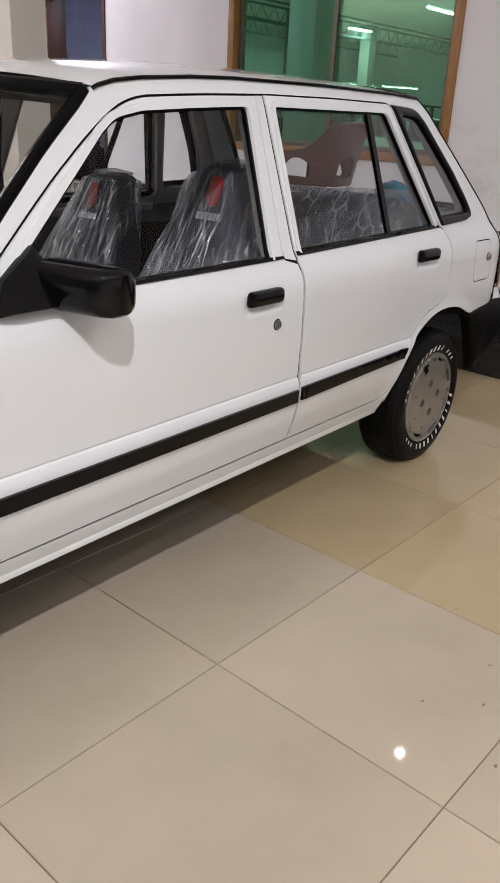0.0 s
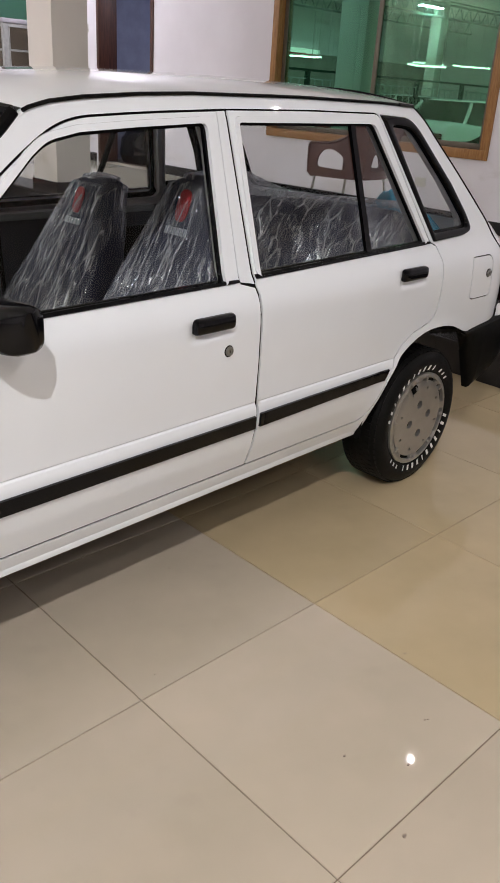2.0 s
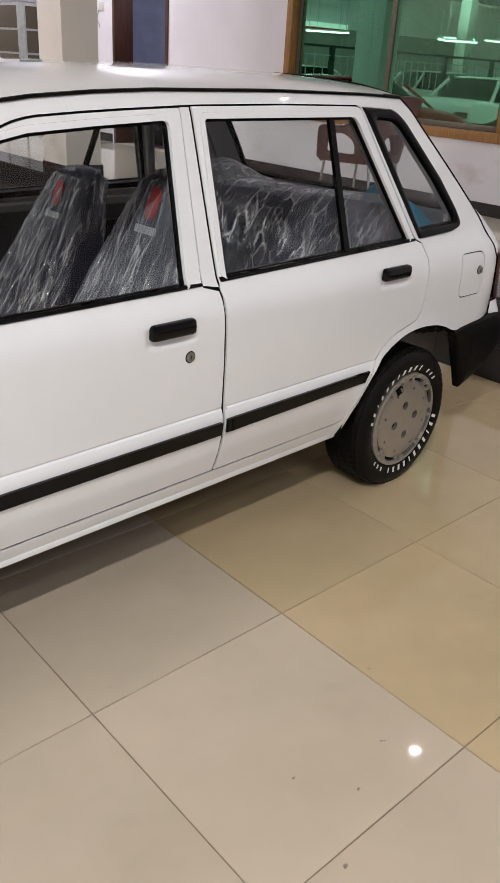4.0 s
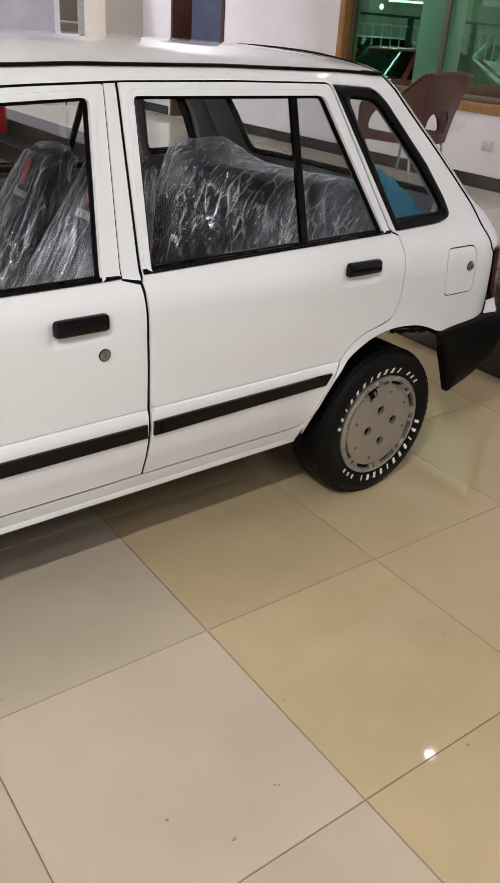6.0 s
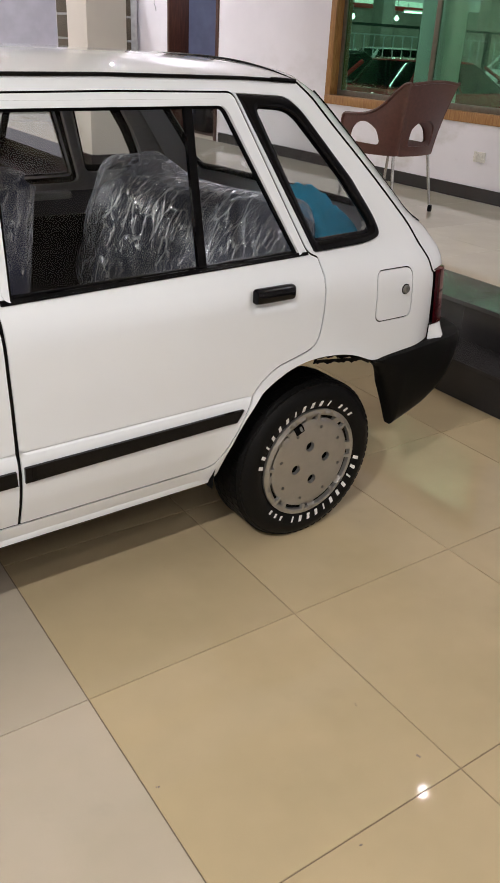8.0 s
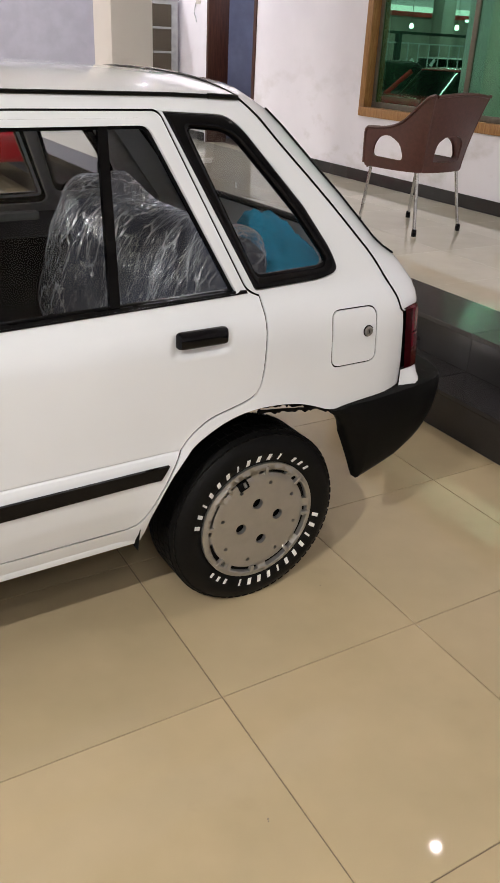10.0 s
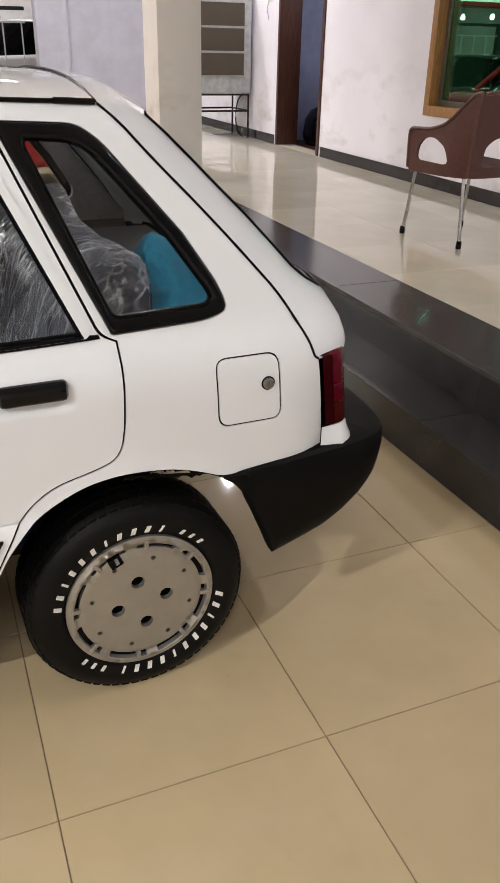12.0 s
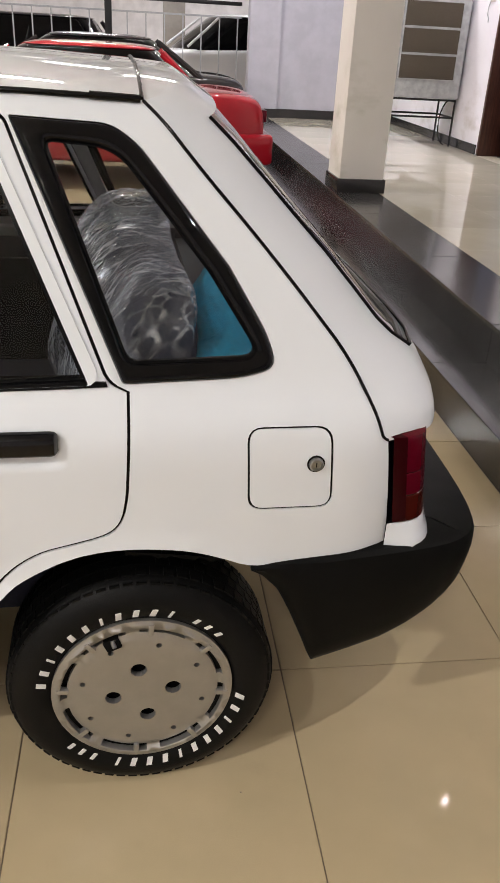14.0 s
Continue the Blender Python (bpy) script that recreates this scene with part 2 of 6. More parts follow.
M_REDLENS = simple("red_lens", (0.095, 0.0013, 0.009), 0.1, coat=0.0, scale=15, spec=0.3)
M_AMBERLENS = simple("amber_lens", (0.06, 0.006, 0.003), 0.1, coat=0.0, scale=15, spec=0.3)
M_CLEARLENS = simple("clear_lens", (0.6, 0.6, 0.6), 0.1, coat=0.6, scale=15)
M_TILE_GREY = tile_stuff("beige_grey_porcelain", (0.515, 0.443, 0.354), (0.30, 0.26, 0.22))
M_TILE_IVORY = tile_stuff("ivory_porcelain", (0.505, 0.402, 0.252), (0.32, 0.25, 0.16))
M_TILE_CREAM = tile_stuff("cream_porcelain", (0.60, 0.55, 0.46), (0.40, 0.36, 0.30))
M_GROUT_PALE = simple("cream_grout", (0.42, 0.37, 0.29), 0.9, scale=60)
M_GROUT = simple("brown_grout", (0.19, 0.15, 0.11), 0.9, scale=60)
M_WOOD = Nodes("golden_brown_wood", (0.36, 0.19, 0.065), 0.4)
M_WOOD.colour(M_WOOD.ramp(M_WOOD.noise(22, 6, 0.6, (6, 6, 0.5)), (0.27, 0.125, 0.04), (0.42, 0.22, 0.08)))
M_WOOD.bump(M_WOOD.noise(60, 4, 0.6, (6, 6, 0.4)), 0.15, 0.002)
M_WOOD = M_WOOD.m
M_DOORWOOD = Nodes("dark_brown_wood", (0.055, 0.018, 0.012), 0.45)
M_DOORWOOD.colour(M_DOORWOOD.ramp(M_DOORWOOD.noise(14, 6, 0.6, (5, 5, 0.4)), (0.04, 0.013, 0.009), (0.085, 0.030, 0.018)))
M_DOORWOOD = M_DOORWOOD.m
M_ALU = simple("bronze_aluminium", (0.16, 0.14, 0.11), 0.4, 0.5, scale=40)
M_GREENGLASS = clear("green_reflective_glass", (0.56, 0.66, 0.55), (0.25, 0.62, 0.43), 0.010, 0.48)
M_CURTAIN = simple("dark_green_curtain", (0.02, 0.10, 0.055), 0.9, scale=20, amount=0.3)
M_CEIL = simple("white_ceiling", (0.78, 0.78, 0.77), 0.9, scale=8, amount=0.04)
M_GREYWALL = simple("lilac_grey_wall", (0.45, 0.44, 0.50), 0.8, scale=5, amount=0.06, bump=0.05)
M_BLUEROOM = simple("blue_grey_room", (0.30, 0.32, 0.44), 0.85, scale=6, amount=0.08)
M_CHAIR = simple("brown_resin", (0.085, 0.030, 0.024), 0.38, bump=0.12, scale=45, coat=0.2)
M_COOLER = simple("grey_cooler_sheet", (0.36, 0.37, 0.37), 0.5, scale=14, amount=0.15, bump=0.05)
M_COOLPAD = simple("brown_straw_pad", (0.10, 0.082, 0.06), 0.95, scale=90, amount=0.5, bump=0.8)
M_BLACKIRON = simple("black_iron", (0.014, 0.014, 0.016), 0.45, 0.3, scale=40)
M_RAILBAR = simple("grey_painted_bar", (0.42, 0.43, 0.46), 0.5, scale=40)
M_SWITCH = simple("white_switch_plastic", (0.72, 0.71, 0.66), 0.4, scale=60)
M_YARDWALL = simple("pale_yard_wall", (0.76, 0.74, 0.76), 0.85, scale=3, amount=0.1)
M_YARDCOL = simple("brown_grey_plaster", (0.30, 0.275, 0.25), 0.85, scale=3, amount=0.15)
M_TRUSS = simple("truss_steel", (0.25, 0.27, 0.26), 0.5, 0.4, scale=20)
M_LAMPON = bpy.data.materials.new("lit_diffuser")
M_LAMPON.use_nodes = True
_e = M_LAMPON.node_tree.nodes["Principled BSDF"]
_e.inputs["Base Color"].default_value = (0.9, 0.9, 0.88, 1)
_e.inputs["Emission Color"].default_value = (1, 0.97, 0.92, 1)
_e.inputs["Emission Strength"].default_value = 9.0

M_DIRT = simple("dried_dirt", (0.29, 0.24, 0.19), 0.9, scale=200, amount=0.3)
M_SIGN = M_LAMPON.copy()
M_SIGN.name = "lit_sign_board"
M_SIGN.node_tree.nodes["Principled BSDF"].inputs["Emission Strength"].default_value = 1.3


def wall_paint(name, base, stain, stained):
    n = Nodes(name, base, 0.62)
    c = n.ramp(n.noise(1.1, 4), tuple(v * 0.95 for v in base), tuple(min(1, v * 1.03) for v in base))
    if stained:
        # scuffs and damp marks low on the wall, with soft uneven borders
        sep = n.t.nodes.new("ShaderNodeSeparateXYZ")
        n.link(n.co.outputs["Object"], sep.inputs[0])
        band = n.add("ShaderNodeMapRange")
        for k, v in (("From Min", stained[0]), ("From Max", stained[1]), ("To Min", 1.0), ("To Max", 0.0)):
            band.inputs[k].default_value = v
        n.link(sep.outputs["Z"], band.inputs["Value"])
        spots = n.ramp(n.noise(2.6, 5, 0.6, (1, 1, 1.8)), (0, 0, 0), (1, 1, 1), 0.52, 0.72)
        f = n.mix(1.0, spots, band.outputs["Result"], "MULTIPLY")
        f = n.mix(0.45, (0, 0, 0), f)
        c = n.mix(f, c, stain)
    n.colour(c)
    n.bump(n.noise(45, 4), 0.08, 0.002)
    return n.m


M_WALL = wall_paint("white_wall_paint", (0.86, 0.84, 0.90), (0.42, 0.38, 0.33), (0.6, 1.5))
M_COLUMN = wall_paint("cream_column_paint", (0.82, 0.79, 0.77), (0.40, 0.39, 0.30), (0.9, 1.5))


def granite(name, base, fleck):
    n = Nodes(name, base, 0.13)
    c = n.ramp(n.noise(240, 3, 0.7), base, fleck, 0.55, 0.75)
    c = n.mix(n.ramp(n.noise(2.4, 5), (0, 0, 0), (0.5, 0.5, 0.5)), c, tuple(v * 1.9 for v in base))
    n.colour(n.vary(c, 0.04))
    n.rough(n.noise(5, 6, 0.7), 0.09, 0.24)
    return n.m


M_GRANITE = granite("black_granite", (0.020, 0.019, 0.020), (0.05, 0.048, 0.05))
M_GRANITE_TOP = granite("dark_grey_granite", (0.036, 0.035, 0.035), (0.075, 0.072, 0.072))

# ---- mesh helpers ----


def finish(name, bm, material, parent=None, label="", smooth=None):
    me = bpy.data.meshes.new(name)
    bm.normal_update()
    bm.to_mesh(me)
    bm.free()
    return finish_mesh(name, me, material, parent, label, smooth)


def finish_mesh(name, me, material, parent=None, label="", smooth=None):
    me.materials.append(material)
    if smooth is not None:
        me.polygons.foreach_set("use_smooth", [True] * len(me.polygons))
        if smooth < 180:
            me.set_sharp_from_angle(angle=radians(smooth))
    ob = new(name, me)
    ob.parent = parent
    if label:
        ob["label"] = label
    return ob


def part(name, bm, material, parent, label="", smooth=40):
    return finish(name, bm, material, parent, label, smooth)


def thing(name, m, label, category, group="", kind=""):
    ob = new(name)
    ob.matrix_world = m
    ob.empty_display_size = 0.1
    return tagged(ob, label, category, group, kind)


def box(x0, y0, z0, x1, y1, z1, bevel=0.0, segments=2, bm=None):
    b = bmesh.new()
    bmesh.ops.create_cube(b, size=1)
    for v in b.verts:
        v.co = Vector(((x0 + x1) / 2 + v.co.x * (x1 - x0), (y0 + y1) / 2 + v.co.y * (y1 - y0), (z0 + z1) / 2 + v.co.z * (z1 - z0)))
    if bevel:
        bmesh.ops.bevel(b, geom=b.edges[:], offset=bevel, segments=segments, affect="EDGES", profile=0.6)
    return b if bm is None else merge(bm, b)


def merge(bm, other):
    me = bpy.data.meshes.new("tmp")
    other.to_mesh(me)
    other.free()
    bm.from_mesh(me)
    bpy.data.meshes.remove(me)
    return bm


def loft(sections, closed=True, caps=True):
    """Skin over rings of equally many points."""
    bm = bmesh.new()
    rows = [[bm.verts.new(p) for p in ring] for ring in sections]
    n = len(rows[0])
    for a, b in zip(rows, rows[1:]):
        for i in range(n if closed else n - 1):
            j = (i + 1) % n
            bm.faces.new((a[i], a[j], b[j], b[i]))
    if closed and caps:
        bm.faces.new(rows[0][::-1])
        bm.faces.new(rows[-1])
    bmesh.ops.recalc_face_normals(bm, faces=bm.faces[:])
    return bm


def tube(points, r, n=10, bm=None):
    pts = [Vector(p) for p in points]
    rings = []
    for i, p in enumerate(pts):
        d = (pts[min(i + 1, len(pts) - 1)] - pts[max(i - 1, 0)]).normalized()
        side = d.cross(Vector((0, 0, 1)))
        if side.length < 0.05:
            side = d.cross(Vector((0, 1, 0)))
        side.normalize()
        up = side.cross(d)
        rings.append([p + r * (math.cos(a) * side + math.sin(a) * up) for a in [2 * math.pi * k / n for k in range(n)]])
    b = loft(rings)
    return b if bm is None else merge(bm, b)


def lathe(profile, n=48, axis="y", centre=(0, 0, 0)):
    """Turns (radius, along) points about the axis."""
    rings = []
    for k in range(n):
        a = 2 * math.pi * k / n
        ring = []
        for r, h in profile:
            p = {"y": (r * math.cos(a), h, r * math.sin(a)), "z": (r * math.cos(a), r * math.sin(a), h)}[axis]
            ring.append(Vector(p) + Vector(centre))
        rings.append(ring)
    bm = bmesh.new()
    rows = [[bm.verts.new(p) for p in ring] for ring in rings]
    for k in range(n):
        a, b = rows[k], rows[(k + 1) % n]
        for i in range(len(profile) - 1):
            bm.faces.new((a[i], a[i + 1], b[i + 1], b[i]))
    bmesh.ops.remove_doubles(bm, verts=bm.verts[:], dist=1e-5)
    bmesh.ops.recalc_face_normals(bm, faces=bm.faces[:])
    return bm


def resample(loop, h):
    out = []
    n = len(loop)
    for i in range(n):
        a, b = np.array(loop[i], float), np.array(loop[(i + 1) % n], float)
        k = max(1, int(np.ceil(np.linalg.norm(b - a) / h)))
        out += [tuple(a + (b - a) * j / k) for j in range(k)]
    return out


def rounded(loop, r, n=4):
    """Rounds the corners of a closed loop; r is one radius or one for each corner."""
    out = []
    m = len(loop)
    for i in range(m):
        rr = r[i] if isinstance(r, (list, tuple)) else r
        p, a, b = (np.array(loop[k % m], float) for k in (i, i - 1, i + 1))
        if rr <= 0:
            out.append(tuple(p))
            continue
        u, v = a - p, b - p
        lu, lv = np.linalg.norm(u), np.linalg.norm(v)
        d = min(rr, 0.45 * lu, 0.45 * lv)
        p0, p1 = p + u / lu * d, p + v / lv * d
        for k in range(n + 1):
            s = k / n
            out.append(tuple((1 - s) ** 2 * p0 + 2 * s * (1 - s) * p + s * s * p1))
    return out


def soften(loop, closed=True, limit=50, times=2):
    """Rounds gentle bends of a loop or line and leaves its corners."""
    pts = [np.array(p, float) for p in loop]
    for _ in range(times):
        out, m = [], len(pts)
        for i, p in enumerate(pts):
            if not closed and i in (0, m - 1):
                out.append(p)
                continue
            u, v = p - pts[i - 1], pts[(i + 1) % m] - p
            bend = abs(math.degrees(math.atan2(u[0] * v[1] - u[1] * v[0], float(np.dot(u, v)))))
            if bend < 1.0 or bend > limit:
                out.append(p)
            else:
                d = min(np.linalg.norm(u), np.linalg.norm(v)) * 0.27
                out += [p - u / np.linalg.norm(u) * d, p + v / np.linalg.norm(v) * d]
        pts = out
    return [tuple(float(c) for c in p) for p in pts]


def inset(loop, d):
    """The loop moved inwards by d."""
    pts = np.array(loop, float)
    x, y = pts[:, 0], pts[:, 1]
    area = np.sum(x * np.roll(y, -1) - np.roll(x, -1) * y)
    s = 1 if area > 0 else -1
    out = []
    m = len(pts)
    for i in range(m):
        a, p, b = pts[i - 1], pts[i], pts[(i + 1) % m]
        e0, e1 = p - a, b - p
        e0, e1 = e0 / max(1e-9, np.linalg.norm(e0)), e1 / max(1e-9, np.linalg.norm(e1))
        n0, n1 = np.array((-e0[1], e0[0])) * s, np.array((-e1[1], e1[0])) * s
        k = n0 + n1
        k = k / max(0.5, np.dot(k, n0))
        out.append(tuple(p + k * d))
    return out


def inside(pts, loop):
    px, py = pts[:, 0], pts[:, 1]
    hit = np.zeros(len(pts), bool)
    m = len(loop)
    for i in range(m):
        (x0, y0), (x1, y1) = loop[i], loop[(i + 1) % m]
        if y0 == y1:
            continue
        c = ((y0 > py) != (y1 > py)) & (px < (x1 - x0) * (py - y0) / (y1 - y0) + x0)
        hit ^= c
    return hit


def sheet(outline, holes, place, h=0.03, depth=0.012, inward=(0, 1, 0), extra=(), ridges=()):
    """A curved panel: a flat outline with holes, laid on a surface by place(u, v), with a turned-in rim."""
    loops = [resample(l, h * 0.7) for l in [outline, *holes]]
    verts, edges = [], []
    for l in loops:
        k = len(verts)
        verts += l
        edges += [(k + i, k + (i + 1) % len(l)) for i in range(len(l))]
    b = np.array(loops[0])
    gx, gy = np.meshgrid(np.arange(b[:, 0].min(), b[:, 0].max(), h), np.arange(b[:, 1].min(), b[:, 1].max(), h))
    g = np.column_stack((gx.ravel(), gy.ravel()))
    keep = inside(g, loops[0])
    for l in loops[1:]:
        keep &= ~inside(g, l)
    g = g[keep]
    allb = np.array(verts)
    if len(g):
        near = np.array([np.min(np.sum((allb - p) ** 2, axis=1)) for p in g])
        g = g[near > (0.45 * h) ** 2]
    if len(extra):
        x = np.array(extra, float)
        keep = inside(x, loops[0])
        for l in loops[1:]:
            keep &= ~inside(x, l)
        x = x[keep]
        x = x[np.array([np.min(np.sum((allb - p) ** 2, axis=1)) for p in x]) > 0.003 ** 2]
        g = np.vstack([g, x])
    if ridges:
        g = g[(g[:, 1] < ridges[0] - 0.006) | (g[:, 1] > ridges[-1] + 0.006)]
        for z in ridges:
            x = np.arange(b[:, 0].min(), b[:, 0].max(), 0.02)
            row = np.column_stack((x, np.full(len(x), z)))
            row = row[inside(row, loops[0])]
            row = row[np.array([np.min(np.sum((allb - p) ** 2, axis=1)) for p in row]) > 0.004 ** 2]
            k = len(verts)
            verts += [tuple(p) for p in row]
            edges += [(k + i, k + i + 1) for i in range(len(row) - 1)]
    verts += [tuple(p) for p in g]
    vs, es, fs, *_ = delaunay_2d_cdt([Vector(v) for v in verts], edges, [], 0, 1e-7)
    flat = np.array([tuple(v) for v in vs])
    cen = np.array([flat[list(f)].mean(axis=0) for f in fs])
    ok = inside(cen, loops[0])
    for l in loops[1:]:
        ok &= ~inside(cen, l)
    faces = [tuple(f) for f, k in zip(fs, ok) if k]
    used = sorted({i for f in faces for i in f})
    idx = {o: k for k, o in enumerate(used)}
    faces = [tuple(idx[i] for i in f) for f in faces]
    uv = flat[used]
    P = np.array([place(u, v) for u, v in uv], float)
    e = 1e-3
    du = np.array([place(u + e, v) for u, v in uv], float) - P
    dv = np.array([place(u, v + e) for u, v in uv], float) - P
    N = np.cross(du, dv)
    N /= np.linalg.norm(N, axis=1)[:, None]
    inw = np.array(inward, float)
    if np.mean(N @ inw) > 0:
        N = -N
    fixed, count = [], {}
    for f in faces:
        a, b2, c = P[f[0]], P[f[1]], P[f[2]]
        if np.dot(np.cross(b2 - a, c - a), N[f[0]]) < 0:
            f = f[::-1]
        fixed.append(f)
        for i in range(len(f)):
            a2, c2 = f[i], f[(i + 1) % len(f)]
            count[(a2, c2)] = count.get((a2, c2), 0) + 1
    rim = [(a, c) for (a, c) in count if (c, a) not in count]
    n0 = len(P)
    rimv = sorted({i for ed in rim for i in ed})
    front = {i: n0 + k for k, i in enumerate(rimv)}
    back = {i: n0 + len(rimv) + k for k, i in enumerate(rimv)}
    allP = np.vstack([P, P[rimv], P[rimv] + inw * depth])
    quads = [(front[c], front[a], back[a], back[c]) for a, c in rim]
    me = bpy.data.meshes.new("sheet")
    me.from_pydata([tuple(p) for p in allP], [], [tuple(int(i) for i in f) for f in fixed] + quads)
    me.update()
    me.polygons.foreach_set("use_smooth", [True] * len(me.polygons))
    loopn = []
    nf = len(fixed)
    for poly in me.polygons:
        if poly.index < nf:
            loopn += [tuple(N[v]) for v in poly.vertices]
        else:
            loopn += [tuple(poly.normal)] * len(poly.vertices)
    me.normals_split_custom_set(loopn)
    return me


def slab(loop, place, depth, name, material, parent, label="", h=0.03, holes=(), inward=(0, 1, 0), extra=(), ridges=()):
    return finish_mesh(name, sheet(loop, list(holes), place, h, depth, inward, extra, ridges), material, parent, label)


def flip_mesh(me, width):
    """The same mesh on the other side of the car."""
    out = bpy.data.meshes.new(me.name)
    vs = [(v.co.x, width - v.co.y, v.co.z) for v in me.vertices]
    fs = [tuple(p.vertices)[::-1] for p in me.polygons]
    out.from_pydata(vs, [], fs)
    out.update()
    out.polygons.foreach_set("use_smooth", [True] * len(out.polygons))
    cn = [tuple(c.vector) for c in me.corner_normals]
    loopn = []
    for p in me.polygons:
        for li in list(p.loop_indices)[::-1]:
            x, y, z = cn[li]
            loopn.append((x, -y, z))
    out.normals_split_custom_set(loopn)
    return out


def mirrored(ob, width, parent=None):
    me = flip_mesh(ob.data, width)
    for m in ob.data.materials:
        me.materials.append(m)
    o = new(ob.name.split(".")[0], me)
    o.parent = parent or ob.parent
    if "label" in ob:
        o["label"] = ob["label"]
    return o

# ---- the large structure ----
TILE = 0.6
STEP_X, STEP2_X, BAND_X, WALL_X = 2.715, 2.955, 3.31, 5.13
Y0, Y1, GREY_Y = -7.0, 22.0, 11.3

floor = tagged(finish("floor", box(-22.0, Y0, -0.30, STEP_X + 0.3, Y1, -0.0032), M_GROUT), "polished beige porcelain tile showroom floor", "floor", kind="structure")

platform = tagged(finish("floor_platform", box(STEP2_X + 0.02, Y0, -0.2, WALL_X + 0.2, GREY_Y + 0.2, PLAT - 0.003), M_GROUT_PALE),
                  "raised walkway floor of cream porcelain tiles", "floor", kind="structure")


def wall_box(name, x0, y0, z0, x1, y1, z1, material, label):
    return tagged(finish(name, box(x0, y0, z0, x1, y1, z1), material), label, "wall", kind="structure")


# back wall with window and door openings, in butted pieces
WY0, WY1, WZ0, WZ1 = 2.34, 4.85, 0.90, 2.45
DY0, DY1, DZ1 = 6.74, 7.86, 2.50
WT = 0.24


def wall_with_openings(name, x, spans, material, label):
    bm = bmesh.new()
    for y0, y1, z0, z1 in spans:
        box(x, y0, z0, x + WT, y1, z1, bm=bm)
    return tagged(finish(name, bm, material), label, "wall", kind="structure")


wall_with_openings("wall_east", WALL_X, [(Y0, WY0, PLAT - 0.1, CEIL), (WY0, WY1, PLAT - 0.1, WZ0), (WY0, WY1, WZ1, CEIL), (WY1, DY0, PLAT - 0.1, CEIL),
                                         (DY0, DY1, DZ1, CEIL), (DY1, GREY_Y, PLAT - 0.1, CEIL)], M_WALL, "white painted wall with grey scuff marks")
bm = box(3.42, GREY_Y, PLAT - 0.4, WALL_X + WT, GREY_Y + 0.2, CEIL)
tagged(finish("wall_north", bm, M_GREYWALL), "lilac-grey painted wall at the end of the walkway", "wall", kind="structure")
tagged(finish("wall_pier", box(2.99, GREY_Y - 0.06, 0.0, 3.42, GREY_Y + 0.2, CEIL), M_GREYWALL), "lilac-grey wall pier beside the railing", "wall", kind="structure")
wall_box("wall_south", -22.2, Y0 - 0.2, -0.3, WALL_X + 0.24, Y0, CEIL, M_WALL, "plain white showroom wall")
wall_box("wall_west", -22.2, Y0, -0.3, -22.0, Y1, 4.6, M_WALL, "plain white showroom wall")
wall_box("wall_yard", -22.2, Y1, -0.3, 9.2, Y1 + 0.2, 4.6, M_YARDWALL, "pale plastered wall behind the parked cars")
wall_box("wall_yard_side", 9.0, GREY_Y + 0.2, -0.3, 9.2, Y1, 4.6, M_YARDWALL, "pale plastered side wall of the yard")
# dark band put in for the shade of an opening below the pale wall
wall_box("wall_yard_lower", -22.0, Y1 - 0.12, -0.012, -3.6, Y1, 2.72, M_YARDCOL, "brown-grey band in place of the shaded opening under the far yard wall")
tagged(finish("ground_yard", box(STEP_X + 0.3, GREY_Y + 0.2, -0.3, 9.0, Y1, -0.012), M_GROUT), "plain yard ground", "ground", kind="structure")
tagged(finish("ceiling", box(-22.0, Y0, CEIL, WALL_X + WT, 12.4, CEIL + 0.2), M_CEIL), "white plastered showroom ceiling", "ceiling", kind="structure")
tagged(finish("ceiling_yard", box(-22.0, 12.4, 4.6, 9.2, Y1, 4.8), M_CEIL), "pale roof over the parked cars", "ceiling", kind="structure")
tagged(finish("ceiling_step", box(-22.0, 12.3, CEIL + 0.2, WALL_X + WT, 12.4, 4.8), M_CEIL), "white ceiling upstand", "ceiling", kind="structure")

# small room behind the door and the space behind the window
bm = bmesh.new()
box(WALL_X + WT, DY1 + 0.5, PLAT - 0.1, WALL_X + 2.4, DY1 + 0.6, 3.0, bm=bm)
box(WALL_X + 2.4, DY0 - 1.5, PLAT - 0.1, WALL_X + 2.5, DY1 + 0.6, 3.0, bm=bm)
box(WALL_X + WT, DY0 - 1.6, PLAT - 0.1, WALL_X + 2.5, DY0 - 1.5, 3.0, bm=bm)
box(WALL_X + WT, DY0 - 1.6, 3.0, WALL_X + 2.5, DY1 + 0.6, 3.1, bm=bm)
tagged(finish("wall_room", bm, M_BLUEROOM), "blue-grey walls of the small room behind the door", "wall", kind="structure")
tagged(finish("floor_room", box(WALL_X + 0.2, DY0 - 1.5, PLAT - 0.2, WALL_X + 2.4, DY1 + 0.5, PLAT - 0.02), M_DOORWOOD), "dark brown floor of the small room", "floor", kind="structure")
lamp_at("DISK", WALL_X + 1.2, 6.4, 2.9, 26, (0.85, 0.88, 1.0), 0.3)
bm = bmesh.new()
box(WALL_X + 1.6, WY0 - 0.4, 0.3, WALL_X + 1.7, WY1 + 0.1, 3.0, bm=bm)
box(WALL_X + WT, WY1 + 0.1, 0.3, WALL_X + 1.7, WY1 + 0.2, 3.0, bm=bm)
box(WALL_X + WT, WY0 - 0.5, 0.3, WALL_X + 1.7, WY0 - 0.4, 3.0, bm=bm)
box(WALL_X + WT, WY0 - 0.5, 3.0, WALL_X + 1.7, WY1 + 0.2, 3.1, bm=bm)
